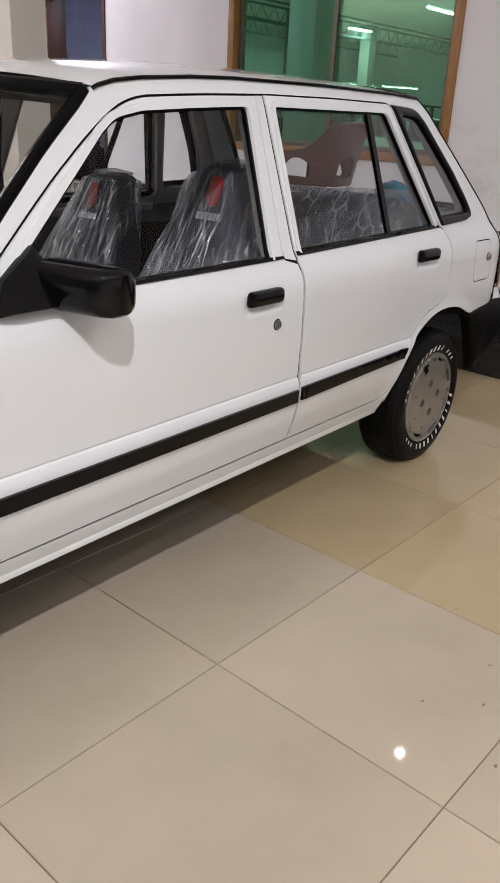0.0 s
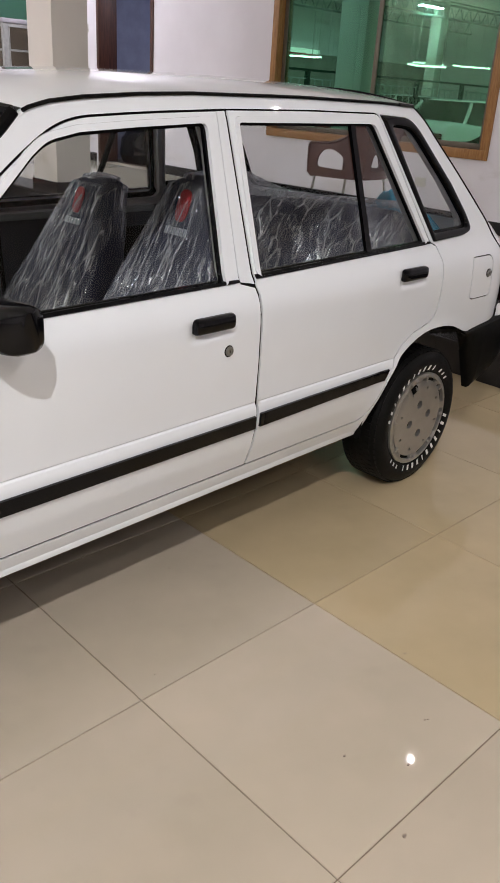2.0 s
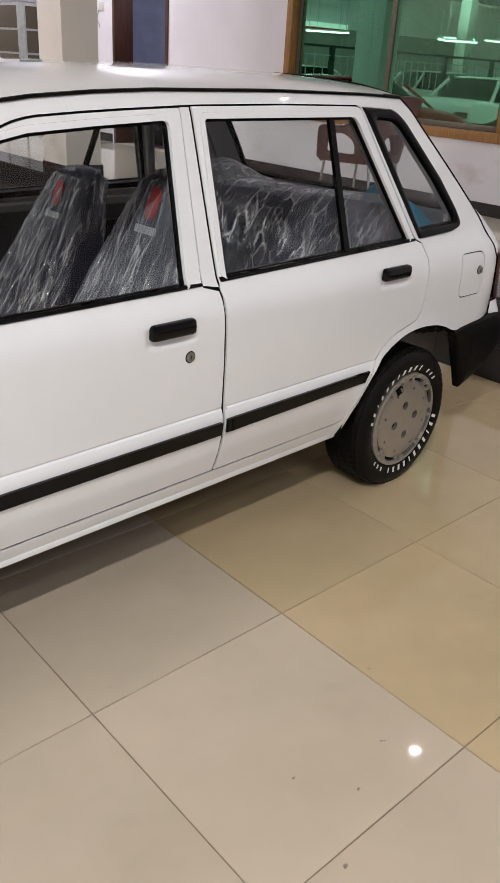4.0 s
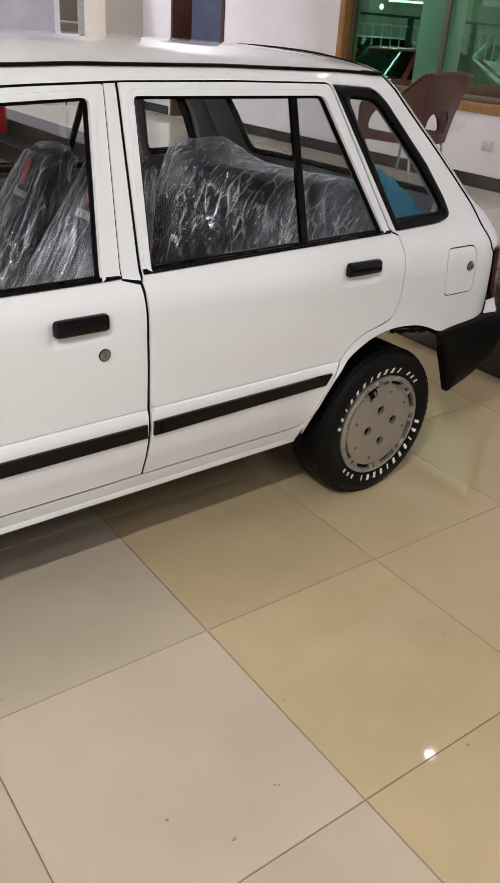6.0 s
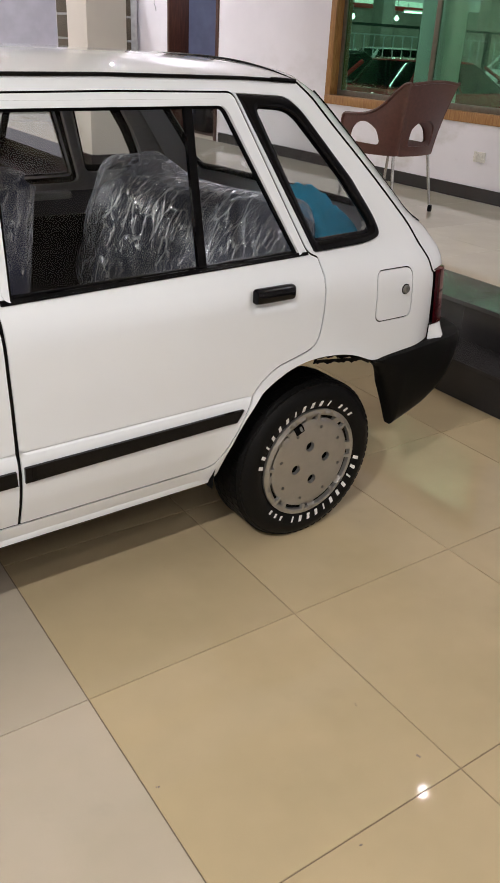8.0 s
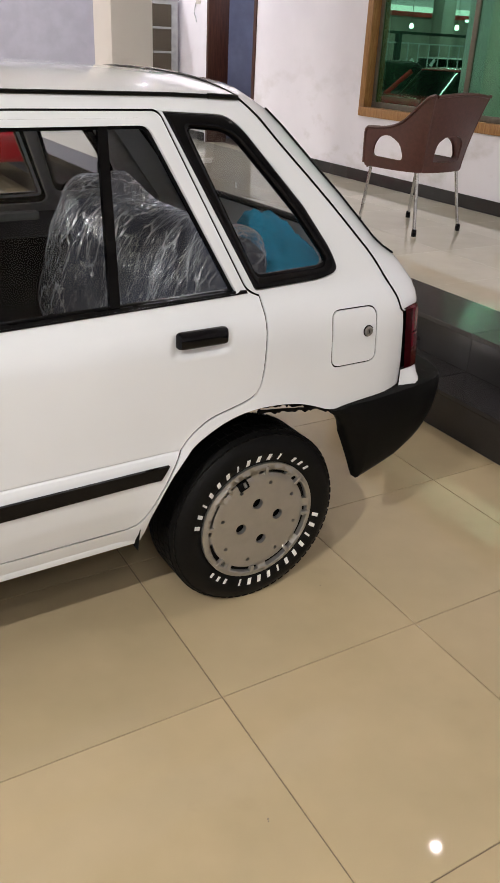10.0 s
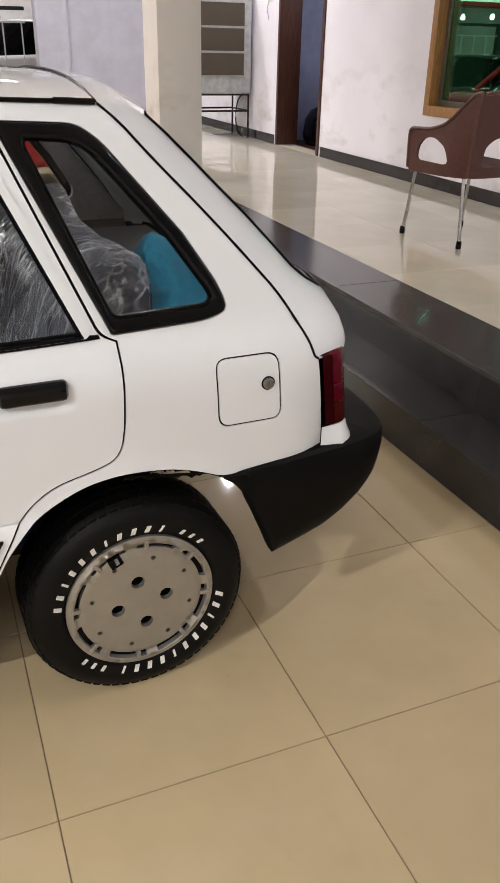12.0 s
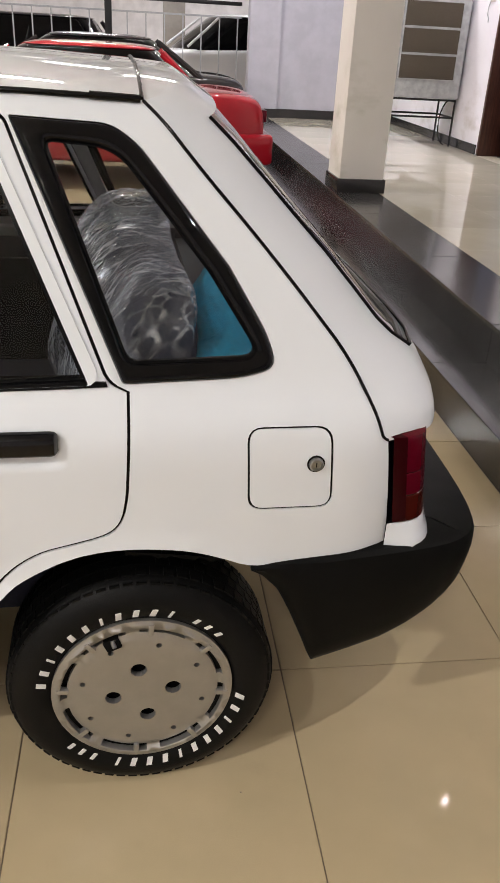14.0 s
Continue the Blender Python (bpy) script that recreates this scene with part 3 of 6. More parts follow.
box(WALL_X + WT, WY0 - 0.5, 0.2, WALL_X + 1.7, WY1 + 0.2, 0.3, bm=bm)
# unseen lamp added above the window head to brighten the sheer curtain
lamp_at("RECTANGLE", WALL_X + 0.30, 3.25, 2.95, 40, (1.0, 1.0, 0.95), 0.10, 1.6)
tagged(finish("wall_office", bm, M_CURTAIN), "dark green office walls behind the tinted window", "wall", kind="structure")

# baseboards
for nm, a in (("baseboard", (WALL_X - 0.014, Y0, PLAT, WALL_X, DY0 - 0.05, PLAT + 0.10)), ("baseboard", (WALL_X - 0.014, DY1 + 0.05, PLAT, WALL_X, GREY_Y, PLAT + 0.10)),
              ("baseboard", (3.42, GREY_Y - 0.014, PLAT, WALL_X - 0.014, GREY_Y, PLAT + 0.12)), ("baseboard", (2.97, GREY_Y - 0.076, PLAT, 3.43, GREY_Y - 0.06, PLAT + 0.12))):
    tagged(finish(nm, box(*a, bevel=0.003), M_GRANITE), "black granite skirting along the wall", "baseboard", kind="structure")

# steps of black granite, slab by slab
steps = thing("steps", Matrix(), "two polished black granite steps up to the walkway", "steps", kind="structure")
finish("step_core", box(STEP_X + 0.02, Y0, -0.28, STEP2_X + 0.02, GREY_Y, 0.15), M_GROUT, steps)
rnd = random.Random(4)
for k in range(16):
    a, b = Y0 + k * 1.15, min(GREY_Y, Y0 + (k + 1) * 1.15 - 0.0008)
    if a < GREY_Y:
        finish("riser", box(STEP_X, a, 0.0, STEP_X + 0.02, b, 0.155, 0.001, 1), M_GRANITE, steps)
        finish("tread", box(STEP_X - 0.008, a, 0.155, STEP2_X + 0.006, b, 0.175, 0.0025), M_GRANITE, steps)
        finish("riser", box(STEP2_X, a + 0.0, 0.1752, STEP2_X + 0.02, b, PLAT - 0.02, 0.001, 1), M_GRANITE, steps)
        finish("edge_slab", box(STEP2_X - 0.008, a, PLAT - 0.02, BAND_X, b, PLAT, 0.0025), M_GRANITE_TOP, steps)

# round-the-corner column with its plinth
col = thing("column", Matrix(), "square cream-painted column with a dark plinth and damp stain", "column", kind="structure")
part("shaft", box(2.985, 5.30, PLAT, 3.335, 5.70, CEIL, 0.006), M_COLUMN, col)
part("plinth", box(2.97, 5.285, PLAT, 3.35, 5.715, PLAT + 0.10, 0.004), M_GRANITE, col, "black granite plinth")

# window: wooden outer frame, bronze sashes, green reflecting panes
win = thing("window_1", Matrix(), "wood-framed sliding window with green reflective panes", "window", kind="structure")


def ring_boxes(x0, x1, y0, y1, z0, z1, w, bevel=0.004):
    bm = bmesh.new()
    box(x0, y0, z0, x1, y1, z0 + w, bevel, bm=bm)
    box(x0, y0, z1 - w, x1, y1, z1, bevel, bm=bm)
    box(x0, y0, z0 + w, x1, y0 + w, z1 - w, bevel, bm=bm)
    box(x0, y1 - w, z0 + w, x1, y1, z1 - w, bevel, bm=bm)
    return bm


part("window_frame", ring_boxes(WALL_X - 0.02, WALL_X + 0.10, WY0, WY1, WZ0, WZ1, 0.075), M_WOOD, win, "golden-brown wooden frame")
MID = 3.60
for a, b, x in ((WY0 + 0.075, MID + 0.03, 0.045), (MID - 0.03, WY1 - 0.075, 0.075)):
    sash = part("sash", ring_boxes(WALL_X + x - 0.012, WALL_X + x + 0.012, a, b, WZ0 + 0.075, WZ1 - 0.075, 0.045, 0.002), M_ALU, win, "bronze aluminium sash")
    p = part("pane", box(WALL_X + x - 0.002, a + 0.043, WZ0 + 0.118, WALL_X + x + 0.002, b - 0.043, WZ1 - 0.118), M_GREENGLASS, sash)
curtain = []
for k in range(46):
    y = 3.98 + k * 0.0098 + 0.004 * math.sin(k * 2.1)
    d = 0.035 * math.sin(k * 0.9) + 0.012 * math.sin(k * 2.3)
    curtain.append((y, WALL_X + 0.22 + d))
bm = loft([[(x, y, z) for y, x in curtain] + [(x + 0.006, y, z) for y, x in curtain[::-1]] for z in (0.5, 1.2, 2.0, 2.9)])
blind = loft([[(WALL_X + 0.62 + 0.014 * math.sin(k * 1.3), 2.30 + k * 0.045, z) for k in range(40)] for z in (0.5, 1.5, 2.9)], closed=False)
tagged(finish("sheer_curtain", blind, M_CEIL, smooth=60), "pale sheer curtain behind the window", "curtain")
tagged(finish("curtain", bm, M_CURTAIN, smooth=60), "dark green gathered curtain behind the window", "curtain")

# door opening lining and leaf
door = thing("door_1", Matrix(), "dark brown wooden door frame with an open door", "door", kind="structure")
bm = bmesh.new()
box(WALL_X - 0.015, DY1 - 0.05, PLAT, WALL_X + WT + 0.01, DY1, DZ1, 0.004, bm=bm)
box(WALL_X - 0.015, DY0, PLAT, WALL_X + WT + 0.01, DY0 + 0.05, DZ1, 0.004, bm=bm)
box(WALL_X - 0.015, DY0, DZ1 - 0.05, WALL_X + WT + 0.01, DY1, DZ1 - 0.0005, 0.004, bm=bm)
part("door_frame", bm, M_DOORWOOD, door)
leaf = part("door_leaf", box(WALL_X + WT + 0.015, DY0 + 0.055, PLAT + 0.01, WALL_X + WT + 0.95, DY0 + 0.10, DZ1 - 0.06, 0.004), M_DOORWOOD, door, "open brown door leaf")
for z in (0.55, 1.45):
    part("door_panel", box(WALL_X + WT + 0.14, DY0 + 0.10, z, WALL_X + WT + 0.80, DY0 + 0.108, z + 0.75, 0.006), M_DOORWOOD, leaf)
part("door_handle", tube([(WALL_X + WT + 0.88, DY0 + 0.11, 1.35), (WALL_X + WT + 0.88, DY0 + 0.16, 1.35), (WALL_X + WT + 0.77, DY0 + 0.16, 1.35)], 0.009), M_CHROME, leaf, "steel lever handle")

# ceiling fittings, also drawn at the added fill lamps
for x, y, _c, _p in DOWNLIGHTS:
    t = thing("downlight", pose(x, y, CEIL), "small round recessed ceiling downlight, lit", "ceiling light", "ceiling downlights")
    part("bezel", lathe([(0.024, -0.004), (0.040, -0.010), (0.050, -0.004), (0.050, 0.0)], 32, "z"), M_SWITCH, t)
    part("diffuser", lathe([(0.0, -0.006), (0.024, -0.006), (0.024, -0.001), (0.0, -0.001)], 24, "z"), M_LAMPON, t)
for x, y, _p in TUBES:
    t = thing("tube_light", pose(x, y, CEIL), "white fluorescent tube fitting, lit", "ceiling light", "ceiling tube lights")
    part("batten", box(-0.62, -0.03, -0.05, 0.62, 0.03, 0.0, 0.004), M_SWITCH, t)
    part("diffuser", tube([(-0.6, 0, -0.075), (0.6, 0, -0.075)], 0.016), M_LAMPON, t)
for x, y in YARD:
    t = thing("tube_light", pose(x, y, 4.4), "white fluorescent tube fitting, lit", "ceiling light", "yard tube lights")
    part("batten", box(-0.62, -0.03, -0.05, 0.62, 0.03, 0.0, 0.004), M_SWITCH, t)
    part("diffuser", tube([(-0.6, 0, -0.075), (0.6, 0, -0.075)], 0.02), M_LAMPON, t)
    for q in (-0.5, 0.5):
        part("hanger", tube([(q, 0, 0.0), (q, 0, 0.2)], 0.006, 6), M_TRUSS, t)
for y in (14.0, 17.0, 20.0):
    t = thing("roof_truss", pose(0, y, 4.0), "grey steel lattice roof truss", "truss", "yard roof trusses")
    bm = bmesh.new()
    box(-22.0, -0.03, 0.42, 9.0, 0.03, 0.48, bm=bm)
    box(-22.0, -0.03, 0.0, 9.0, 0.03, 0.06, bm=bm)
    part("chord", bm, M_TRUSS, t)
    bm = bmesh.new()
    for k in range(52):
        a = -22 + k * 0.6
        tube([(a, 0, 0.03), (a + 0.3, 0, 0.45), (a + 0.6, 0, 0.03)], 0.015, 6, bm=bm)
    part("lattice", bm, M_TRUSS, t)

# ---- the white hatchback ----
# car axes: x to the tail, y across from the near flank, z up; origin under the rear axle
CW = 1.545
CAR = pose(1.465, 0.28, 0.0, 0, 0, 2.0)
car = thing("hatchback_car", CAR, "white five-door hatchback with black trim on showroom floor", "car")
_zk = [0.15, 0.20, 0.275, 0.30, 0.33, 0.40, 0.455, 0.500, 0.518, 0.535, 0.56, 0.65, 0.76, 0.80, 0.83, 0.855, 0.875, 1.25, 1.30, 1.40]
_yk = [0.09, 0.078, 0.058, 0.046, 0.034, 0.010, -0.001, -0.004, -0.002, 0.0040, 0.004, 0.0, 0.0, 0.004, 0.015, 0.036, 0.052, 0.211, 0.245, 0.33]
_zz = np.arange(0.1, 1.45, 0.001)
_ker = np.exp(-0.5 * (np.arange(-20, 21) / 5.0) ** 2)
_yy = np.convolve(np.pad(np.interp(_zz, _zk, _yk), 20, mode="edge"), _ker / _ker.sum(), "valid")
AXLES = ((0.0, 0.252), (-2.345, 0.252))
FD_GRIP, RD_GRIP = (-1.138, -1.004, 0.762, 0.802), (-0.257, -0.127, 0.786, 0.826)
CREASE = (0.515, 0.520, 0.5245, 0.528, 0.531, 0.533, 0.5345, 0.536, 0.538, 0.5405, 0.546)


def flank(x, z):
    """How far in the near flank lies at this place."""
    y = float(np.interp(z, _zz, _yy))
    if x > 0.34:
        y += 2.0 * (x - 0.34) ** 2
    if x < -2.2:
        y += 0.30 * (-2.2 - x) ** 2
    if x < -0.2 and abs(z - 0.5345) < 0.01:
        y += 0.0034 * math.exp(-((z - 0.5345) / 0.0024) ** 2) * min(1.0, (-0.2 - x) / 0.06)
    for x0, x1, z0, z1 in (FD_GRIP, RD_GRIP):
        u, v = (2 * x - x0 - x1) / (x1 - x0 + 0.012), (z - z0 - 0.006) / 0.023
        if abs(u) < 1.6 and abs(v) < 2:
            y += 0.011 * math.exp(-u ** 8 - v ** 4)
    for ax, az in AXLES:
        r = math.hypot(x - ax, z - az)
        y -= 0.007 * math.exp(-((r - 0.345) / 0.030) ** 2) * (1 if z > 0.3 else 0.5)
    return y


def skin(off=0.0):
    return lambda x, z: (x, flank(x, z) + off, z)


GAP_A = [(-1.80, 0.92), (-1.782, 0.934), (-1.704, 0.994), (-1.62, 1.058), (-1.50, 1.141), (-1.423, 1.188), (-1.368, 1.216), (-1.307, 1.232), (-1.117, 1.245)]
FD = [(-1.883, 0.3375), (-1.883, 0.84), (-1.835, 0.89)] + GAP_A + [(-0.897, 1.2546), (-0.8925, 1.2505), (-0.948, 0.858), (-0.905, 0.846), (-0.904, 0.726), (-0.899, 0.5), (-0.903, 0.3375)]
FD_WIN = rounded([(-1.775, 0.857), (-1.72, 0.945), (-1.546, 1.082), (-1.452, 1.156), (-1.405, 1.186), (-1.319, 1.203), (-1.15, 1.215), (-0.936, 1.227), (-0.998, 0.862)],
                 [0.004, 0.01, 0, 0, 0.03, 0, 0, 0.02, 0.004])
RD = [(-0.896, 0.3375), (-0.891, 0.5), (-0.896, 0.726), (-0.897, 0.85), (-0.891, 0.857), (-0.8525, 1.2545), (-0.8495, 1.2575), (-0.52, 1.263), (-0.205, 1.263), (-0.193, 1.255),
      (-0.049, 0.884), (-0.018, 0.871), (-0.019, 0.804), (-0.024, 0.704), (-0.032, 0.662), (-0.048, 0.64), (-0.075, 0.629), (-0.174, 0.603), (-0.218, 0.572), (-0.246, 0.541), (-0.278, 0.485),
      (-0.305, 0.43), (-0.335, 0.372), (-0.352, 0.349), (-0.375, 0.337)]
RD_WIN = rounded([(-0.866, 0.869), (-0.822, 1.230), (-0.228, 1.235), (-0.078, 0.884)], [0.004, 0.01, 0.02, 0.004])
BOTH = [(-1.887, 0.331), (-1.887, 0.842), (-1.838, 0.893)] + [(x - 0.0042, z + 0.0042) for x, z in GAP_A] + [(-0.91, 1.2585), (-0.843, 1.2615), (-0.52, 1.267), (-0.203, 1.267), (-0.189, 1.258),
        (-0.0445, 0.887), (-0.0135, 0.873), (-0.0145, 0.804), (-0.0195, 0.704), (-0.028, 0.662), (-0.045, 0.636), (-0.073, 0.6245), (-0.171, 0.599), (-0.2145, 0.569), (-0.242, 0.539),
        (-0.274, 0.483), (-0.301, 0.428), (-0.331, 0.370), (-0.349, 0.345), (-0.373, 0.3325)]
Q_OUT = rounded([(-0.186, 1.263), (-0.03, 1.2565), (0.012, 1.228), (0.073, 1.153), (0.152, 1.056), (0.213, 0.955), (0.228, 0.905), (0.17, 0.890), (-0.024, 0.883)],
                [0.004, 0.04, 0.03, 0, 0, 0.03, 0.045, 0.03, 0.006], 5)
Q_IN = rounded([(-0.137, 1.232), (-0.024, 1.224), (0.046, 1.140), (0.122, 1.047), (0.206, 0.918), (-0.016, 0.911)], [0.02, 0.04, 0, 0, 0.04, 0.02], 6)
DRIP = [(-1.445, 1.243), (-1.431, 1.249), (-1.377, 1.262), (-1.287, 1.273), (-1.12, 1.285), (-0.958, 1.292), (-0.548, 1.298), (-0.163, 1.296), (0.012, 1.291)]
HGAP = [(0.02, 1.289), (0.054, 1.259), (0.108, 1.196), (0.226, 1.069), (0.351, 0.92), (0.393, 0.841), (0.409, 0.796), (0.419, 0.79)]
ARCH = [(0.195, 0.551), (0.136, 0.577), (0.085, 0.594), (0.031, 0.602), (-0.025, 0.605), (-0.081, 0.600), (-0.13, 0.586), (-0.174, 0.564), (-0.21, 0.542), (-0.24, 0.515), (-0.265, 0.485),
        (-0.286, 0.453), (-0.308, 0.40), (-0.325, 0.345), (-0.335, 0.278)]
WS = [(-1.905, 0.88), (-1.755, 1.007), (-1.616, 1.12), (-1.531, 1.182), (-1.462, 1.232)]
side_loop = [(-1.905, 0.278)] + WS + DRIP + HGAP + [(0.432, 0.70), (0.441, 0.617), (0.442, 0.576)] + [(0.36, 0.566)] + ARCH
FUEL = rounded([(0.173, 0.822), (0.318, 0.822), (0.328, 0.670), (0.180, 0.670)], 0.028, 5)

FD, RD, BOTH, side_loop = inset(soften(FD), 0.001), inset(soften(RD), 0.0005), soften(BOTH), soften(side_loop)
side = slab(side_loop, skin(), 0.014, "body_side", M_PAINT, car, h=0.026, holes=[BOTH, Q_OUT, FUEL])
mirrored(side, CW)
pillar = slab([(-0.944, 0.861), (-0.8995, 0.853), (-0.8605, 1.2555), (-0.889, 1.2545)], skin(0.0015), 0.01, "door_pillar", M_PAINT, car)
mirrored(pillar, CW)

LOWER = [(-1.90, 0.26)] + [(-1.90, 0.9)] + [(x + 0.01, z + 0.012) for x, z in GAP_A[1:]] + [(-0.88, 1.275), (-0.19, 1.275), (0.03, 1.27), (0.40, 0.85), (0.43, 0.60), (0.20, 0.58), (-0.02, 0.625), (-0.20, 0.60), (-0.34, 0.50), (-0.40, 0.26)]
inner = slab(LOWER, skin(0.035), 0.02, "inner_trim", M_CABIN, car, "dark grey inner door and pillar trim", h=0.05, ridges=(0.811, 0.815, 0.819),
             holes=[[(x, z - 0.012 if z < 0.9 else z) for x, z in inset(FD_WIN, -0.020)], [(x, z - 0.012 if z < 0.9 else z) for x, z in inset(RD_WIN, -0.020)], inset(Q_IN, -0.020)])
inner_far = mirrored(inner, CW)
for o in (inner, inner_far):
    o.data.materials.append(M_PILLAR)
    for p in o.data.polygons:
        p.material_index = 1 if p.center.z > 0.815 else 0
cups = [[(x0 - 0.03, z0 - 0.045), (x0 - 0.03, z1 + 0.02), (x1 + 0.03, z1 + 0.02), (x1 + 0.03, z0 - 0.045)] for x0, x1, z0, z1 in (FD_GRIP, RD_GRIP)]
seal = slab(BOTH, skin(0.0055), 0.008, "door_seal", M_RUBBER, car, "black rubber door seals", h=0.05, holes=[inset(FD_WIN, -0.012), inset(RD_WIN, -0.012)] + cups)
mirrored(seal, CW)


def door_set(name, loop, window, belt, handle, strip, label):
    x0, x1, z0, z1 = handle
    dish = [(x, z) for x in np.arange(x0 - 0.022, x1 + 0.022, 0.006) for z in np.arange(z0 - 0.034, z1 + 0.01, 0.005)]
    d = slab(loop, skin(), 0.016, name, M_PAINT, car, label, h=0.026, holes=[window], extra=dish, ridges=CREASE)
    slab(window, skin(0.006), 0.010, "window_seal", M_RUBBER, d, "black window rubber", holes=[inset(window, 0.0075)])
    slab(inset(window, 0.007), skin(0.013), 0.004, "window_glass", M_GLASS, d, h=0.06)
    slab(belt, skin(-0.004), 0.008, "belt_moulding", M_RUBBER, d, "black belt moulding")
    slab(strip, skin(-0.0075), 0.009, "rub_strip", M_BLACK, d, "black plastic rub strip")
    slab([(x, z if z > 0.9 else z + 0.0145) for x, z in inset(window, -0.015)], skin(-0.0045), 0.006, "frame_step", M_PAINT, d, "pressed step round the window", holes=[inset(window, -0.0005)])
    rings = []
    yb = flank(x0 - 0.06, (z0 + z1) / 2)
    for s in (0, 0.04, 0.1, 0.2, 0.4, 0.6, 0.8, 0.9, 0.96, 1.0):
        x = x0 + (x1 - x0) * s
        k = math.sqrt(max(0.0, 1 - max(0.0, (abs(2 * s - 1) - 0.84) / 0.165) ** 2))
        hz, dy = (z1 - z0) / 2 * (0.62 + 0.38 * k), 0.004 + 0.017 * k
        zc = (z0 + z1) / 2
        ring = []
        for a in range(14):
            t = 2 * math.pi * a / 14
            cy, cz = math.cos(t), math.sin(t)
            yy = yb + 0.004 - dy * (abs(cy) ** 0.6 if cy > 0 else 0.0)
            ring.append((x, yy, zc + hz * math.copysign(abs(cz) ** 0.55, cz) ))
        rings.append(ring)
    h = part("door_handle", loft(rings), M_BLACK, d, "black plastic pull handle")
    return d


FD_BELT = [(-1.78, 0.8555), (-1.78, 0.863), (-0.992, 0.869), (-0.950, 0.868), (-0.950, 0.862), (-1.0, 0.861)]
RD_BELT = [(-0.888, 0.864), (-0.888, 0.874), (-0.08, 0.889), (-0.05, 0.888), (-0.048, 0.881), (-0.12, 0.879)]
fd = door_set("front_door", FD, FD_WIN, FD_BELT, FD_GRIP, [(-1.879, 0.462), (-1.879, 0.499), (-0.908, 0.499), (-0.906, 0.462)], "white front passenger door, closed")
rd = door_set("rear_door", RD, RD_WIN, RD_BELT, RD_GRIP, [(-0.888, 0.464), (-0.888, 0.503), (-0.283, 0.507), (-0.305, 0.474)], "white rear door, closed")


def copy_across(src):
    o = mirrored(src, CW, car)
    for c in src.children:
        if c.name.split(".")[0] not in ("side_mirror",):
            mirrored(c, CW, o)
    return o


copy_across(fd)
copy_across(rd)
# sash bar in the rear door and the lock on the front one
for side_y in (1, -1):
    b = sheet([(-0.390, 0.872), (-0.342, 1.2355), (-0.320, 1.2355), (-0.367, 0.872)], [], skin(0.004), 0.03, 0.012)
    if side_y < 0:
        b = flip_mesh(b, CW)
    finish_mesh("sash_bar", b, M_GLOSSBLACK, rd, "black sash bar between the panes")
finish_mesh("strip_end", sheet([(-0.872, 0.4645), (-0.872, 0.503), (-0.862, 0.5033), (-0.862, 0.4648)], [], skin(-0.0085), 0.02, 0.002), M_RUBBER, rd)


def lock(x, z, r, parent):
    y = flank(x, z)
    o = part("lock", lathe([(r, 0.002), (r, -0.004), (r * 0.86, -0.007), (r * 0.72, -0.0075), (r * 0.68, -0.005), (0.0, -0.005)], 28, "y", (x, y, z)), M_LOCK, parent, "round worn steel key lock")
    part("lock_recess", lathe([(r * 1.22, 0.003), (r * 1.22, -0.0012), (r * 1.02, -0.0012), (r * 1.0, 0.003)], 28, "y", (x, y, z)), M_BLACK, o)
    part("keyway", box(x - 0.0008, y - 0.0056, z - r * 0.34, x + 0.0008, y - 0.004, z + r * 0.34), M_BLACK, o)
    return o


lock(-1.017, 0.703, 0.0125, fd)
flap = slab(inset(FUEL, 0.004), skin(), 0.012, "fuel_flap", M_PAINT, car, "white fuel filler flap, closed", h=0.024)
lock(0.292, 0.757, 0.0125, flap)
slab(FUEL, skin(0.0035), 0.004, "fuel_recess", M_DARK, car, h=0.06)

# quarter window: glossy black rounded surround, glass
_qc = np.array((0.035, 1.02))
_qo = resample(inset(Q_OUT, 0.002), 0.006)


def meet(loop, way):
    """Where a ray from the window's middle leaves the loop."""
    best = None
    for i in range(len(loop)):
        p, q = np.array(loop[i - 1]) - _qc, np.array(loop[i]) - _qc
        den = way[0] * (q[1] - p[1]) - way[1] * (q[0] - p[0])
        if abs(den) > 1e-12:
            d = (p[0] * (q[1] - p[1]) - p[1] * (q[0] - p[0])) / den
            f = (p[0] * way[1] - p[1] * way[0]) / den
            if d > 0 and -1e-6 <= f <= 1 + 1e-6:
                best = d if best is None else max(best, d)
    return _qc + np.array(way) * best


_qi = [meet(Q_IN, tuple(np.array(p) - _qc)) for p in _qo]
surround = []
for f, lift in ((0.0, -0.012), (0.0, 0.001), (0.05, 0.0052), (0.14, 0.0072), (0.3, 0.0082), (0.6, 0.0080), (0.8, 0.0068), (0.92, 0.0045), (0.98, 0.0015), (1.0, -0.002), (1.0, -0.014)):
    ring = []
    for p, q in zip(_qo, _qi):
        x, z = np.array(p) + (np.array(q) - np.array(p)) * f
        ring.append((float(x), flank(x, z) - lift, float(z)))
    surround.append(ring)


for far in (False, True):
    def put(name, me, material, parent, label=""):
        return finish_mesh(name, flip_mesh(me, CW) if far else me, material, parent, label)
    qw = part("quarter_window", loft([[(x, CW - y if far else y, z) for x, y, z in r] for r in surround], caps=False), M_GLOSSBLACK, car, "glossy black framed rear quarter window", smooth=180)
    put("pane", sheet(inset(Q_IN, -0.004), [], skin(0.0045), 0.06, 0.004), M_GLASS, qw)
    put("pane_seal", sheet(Q_IN, [inset(Q_IN, 0.004)], skin(0.003), 0.03, 0.008), M_RUBBER, qw)

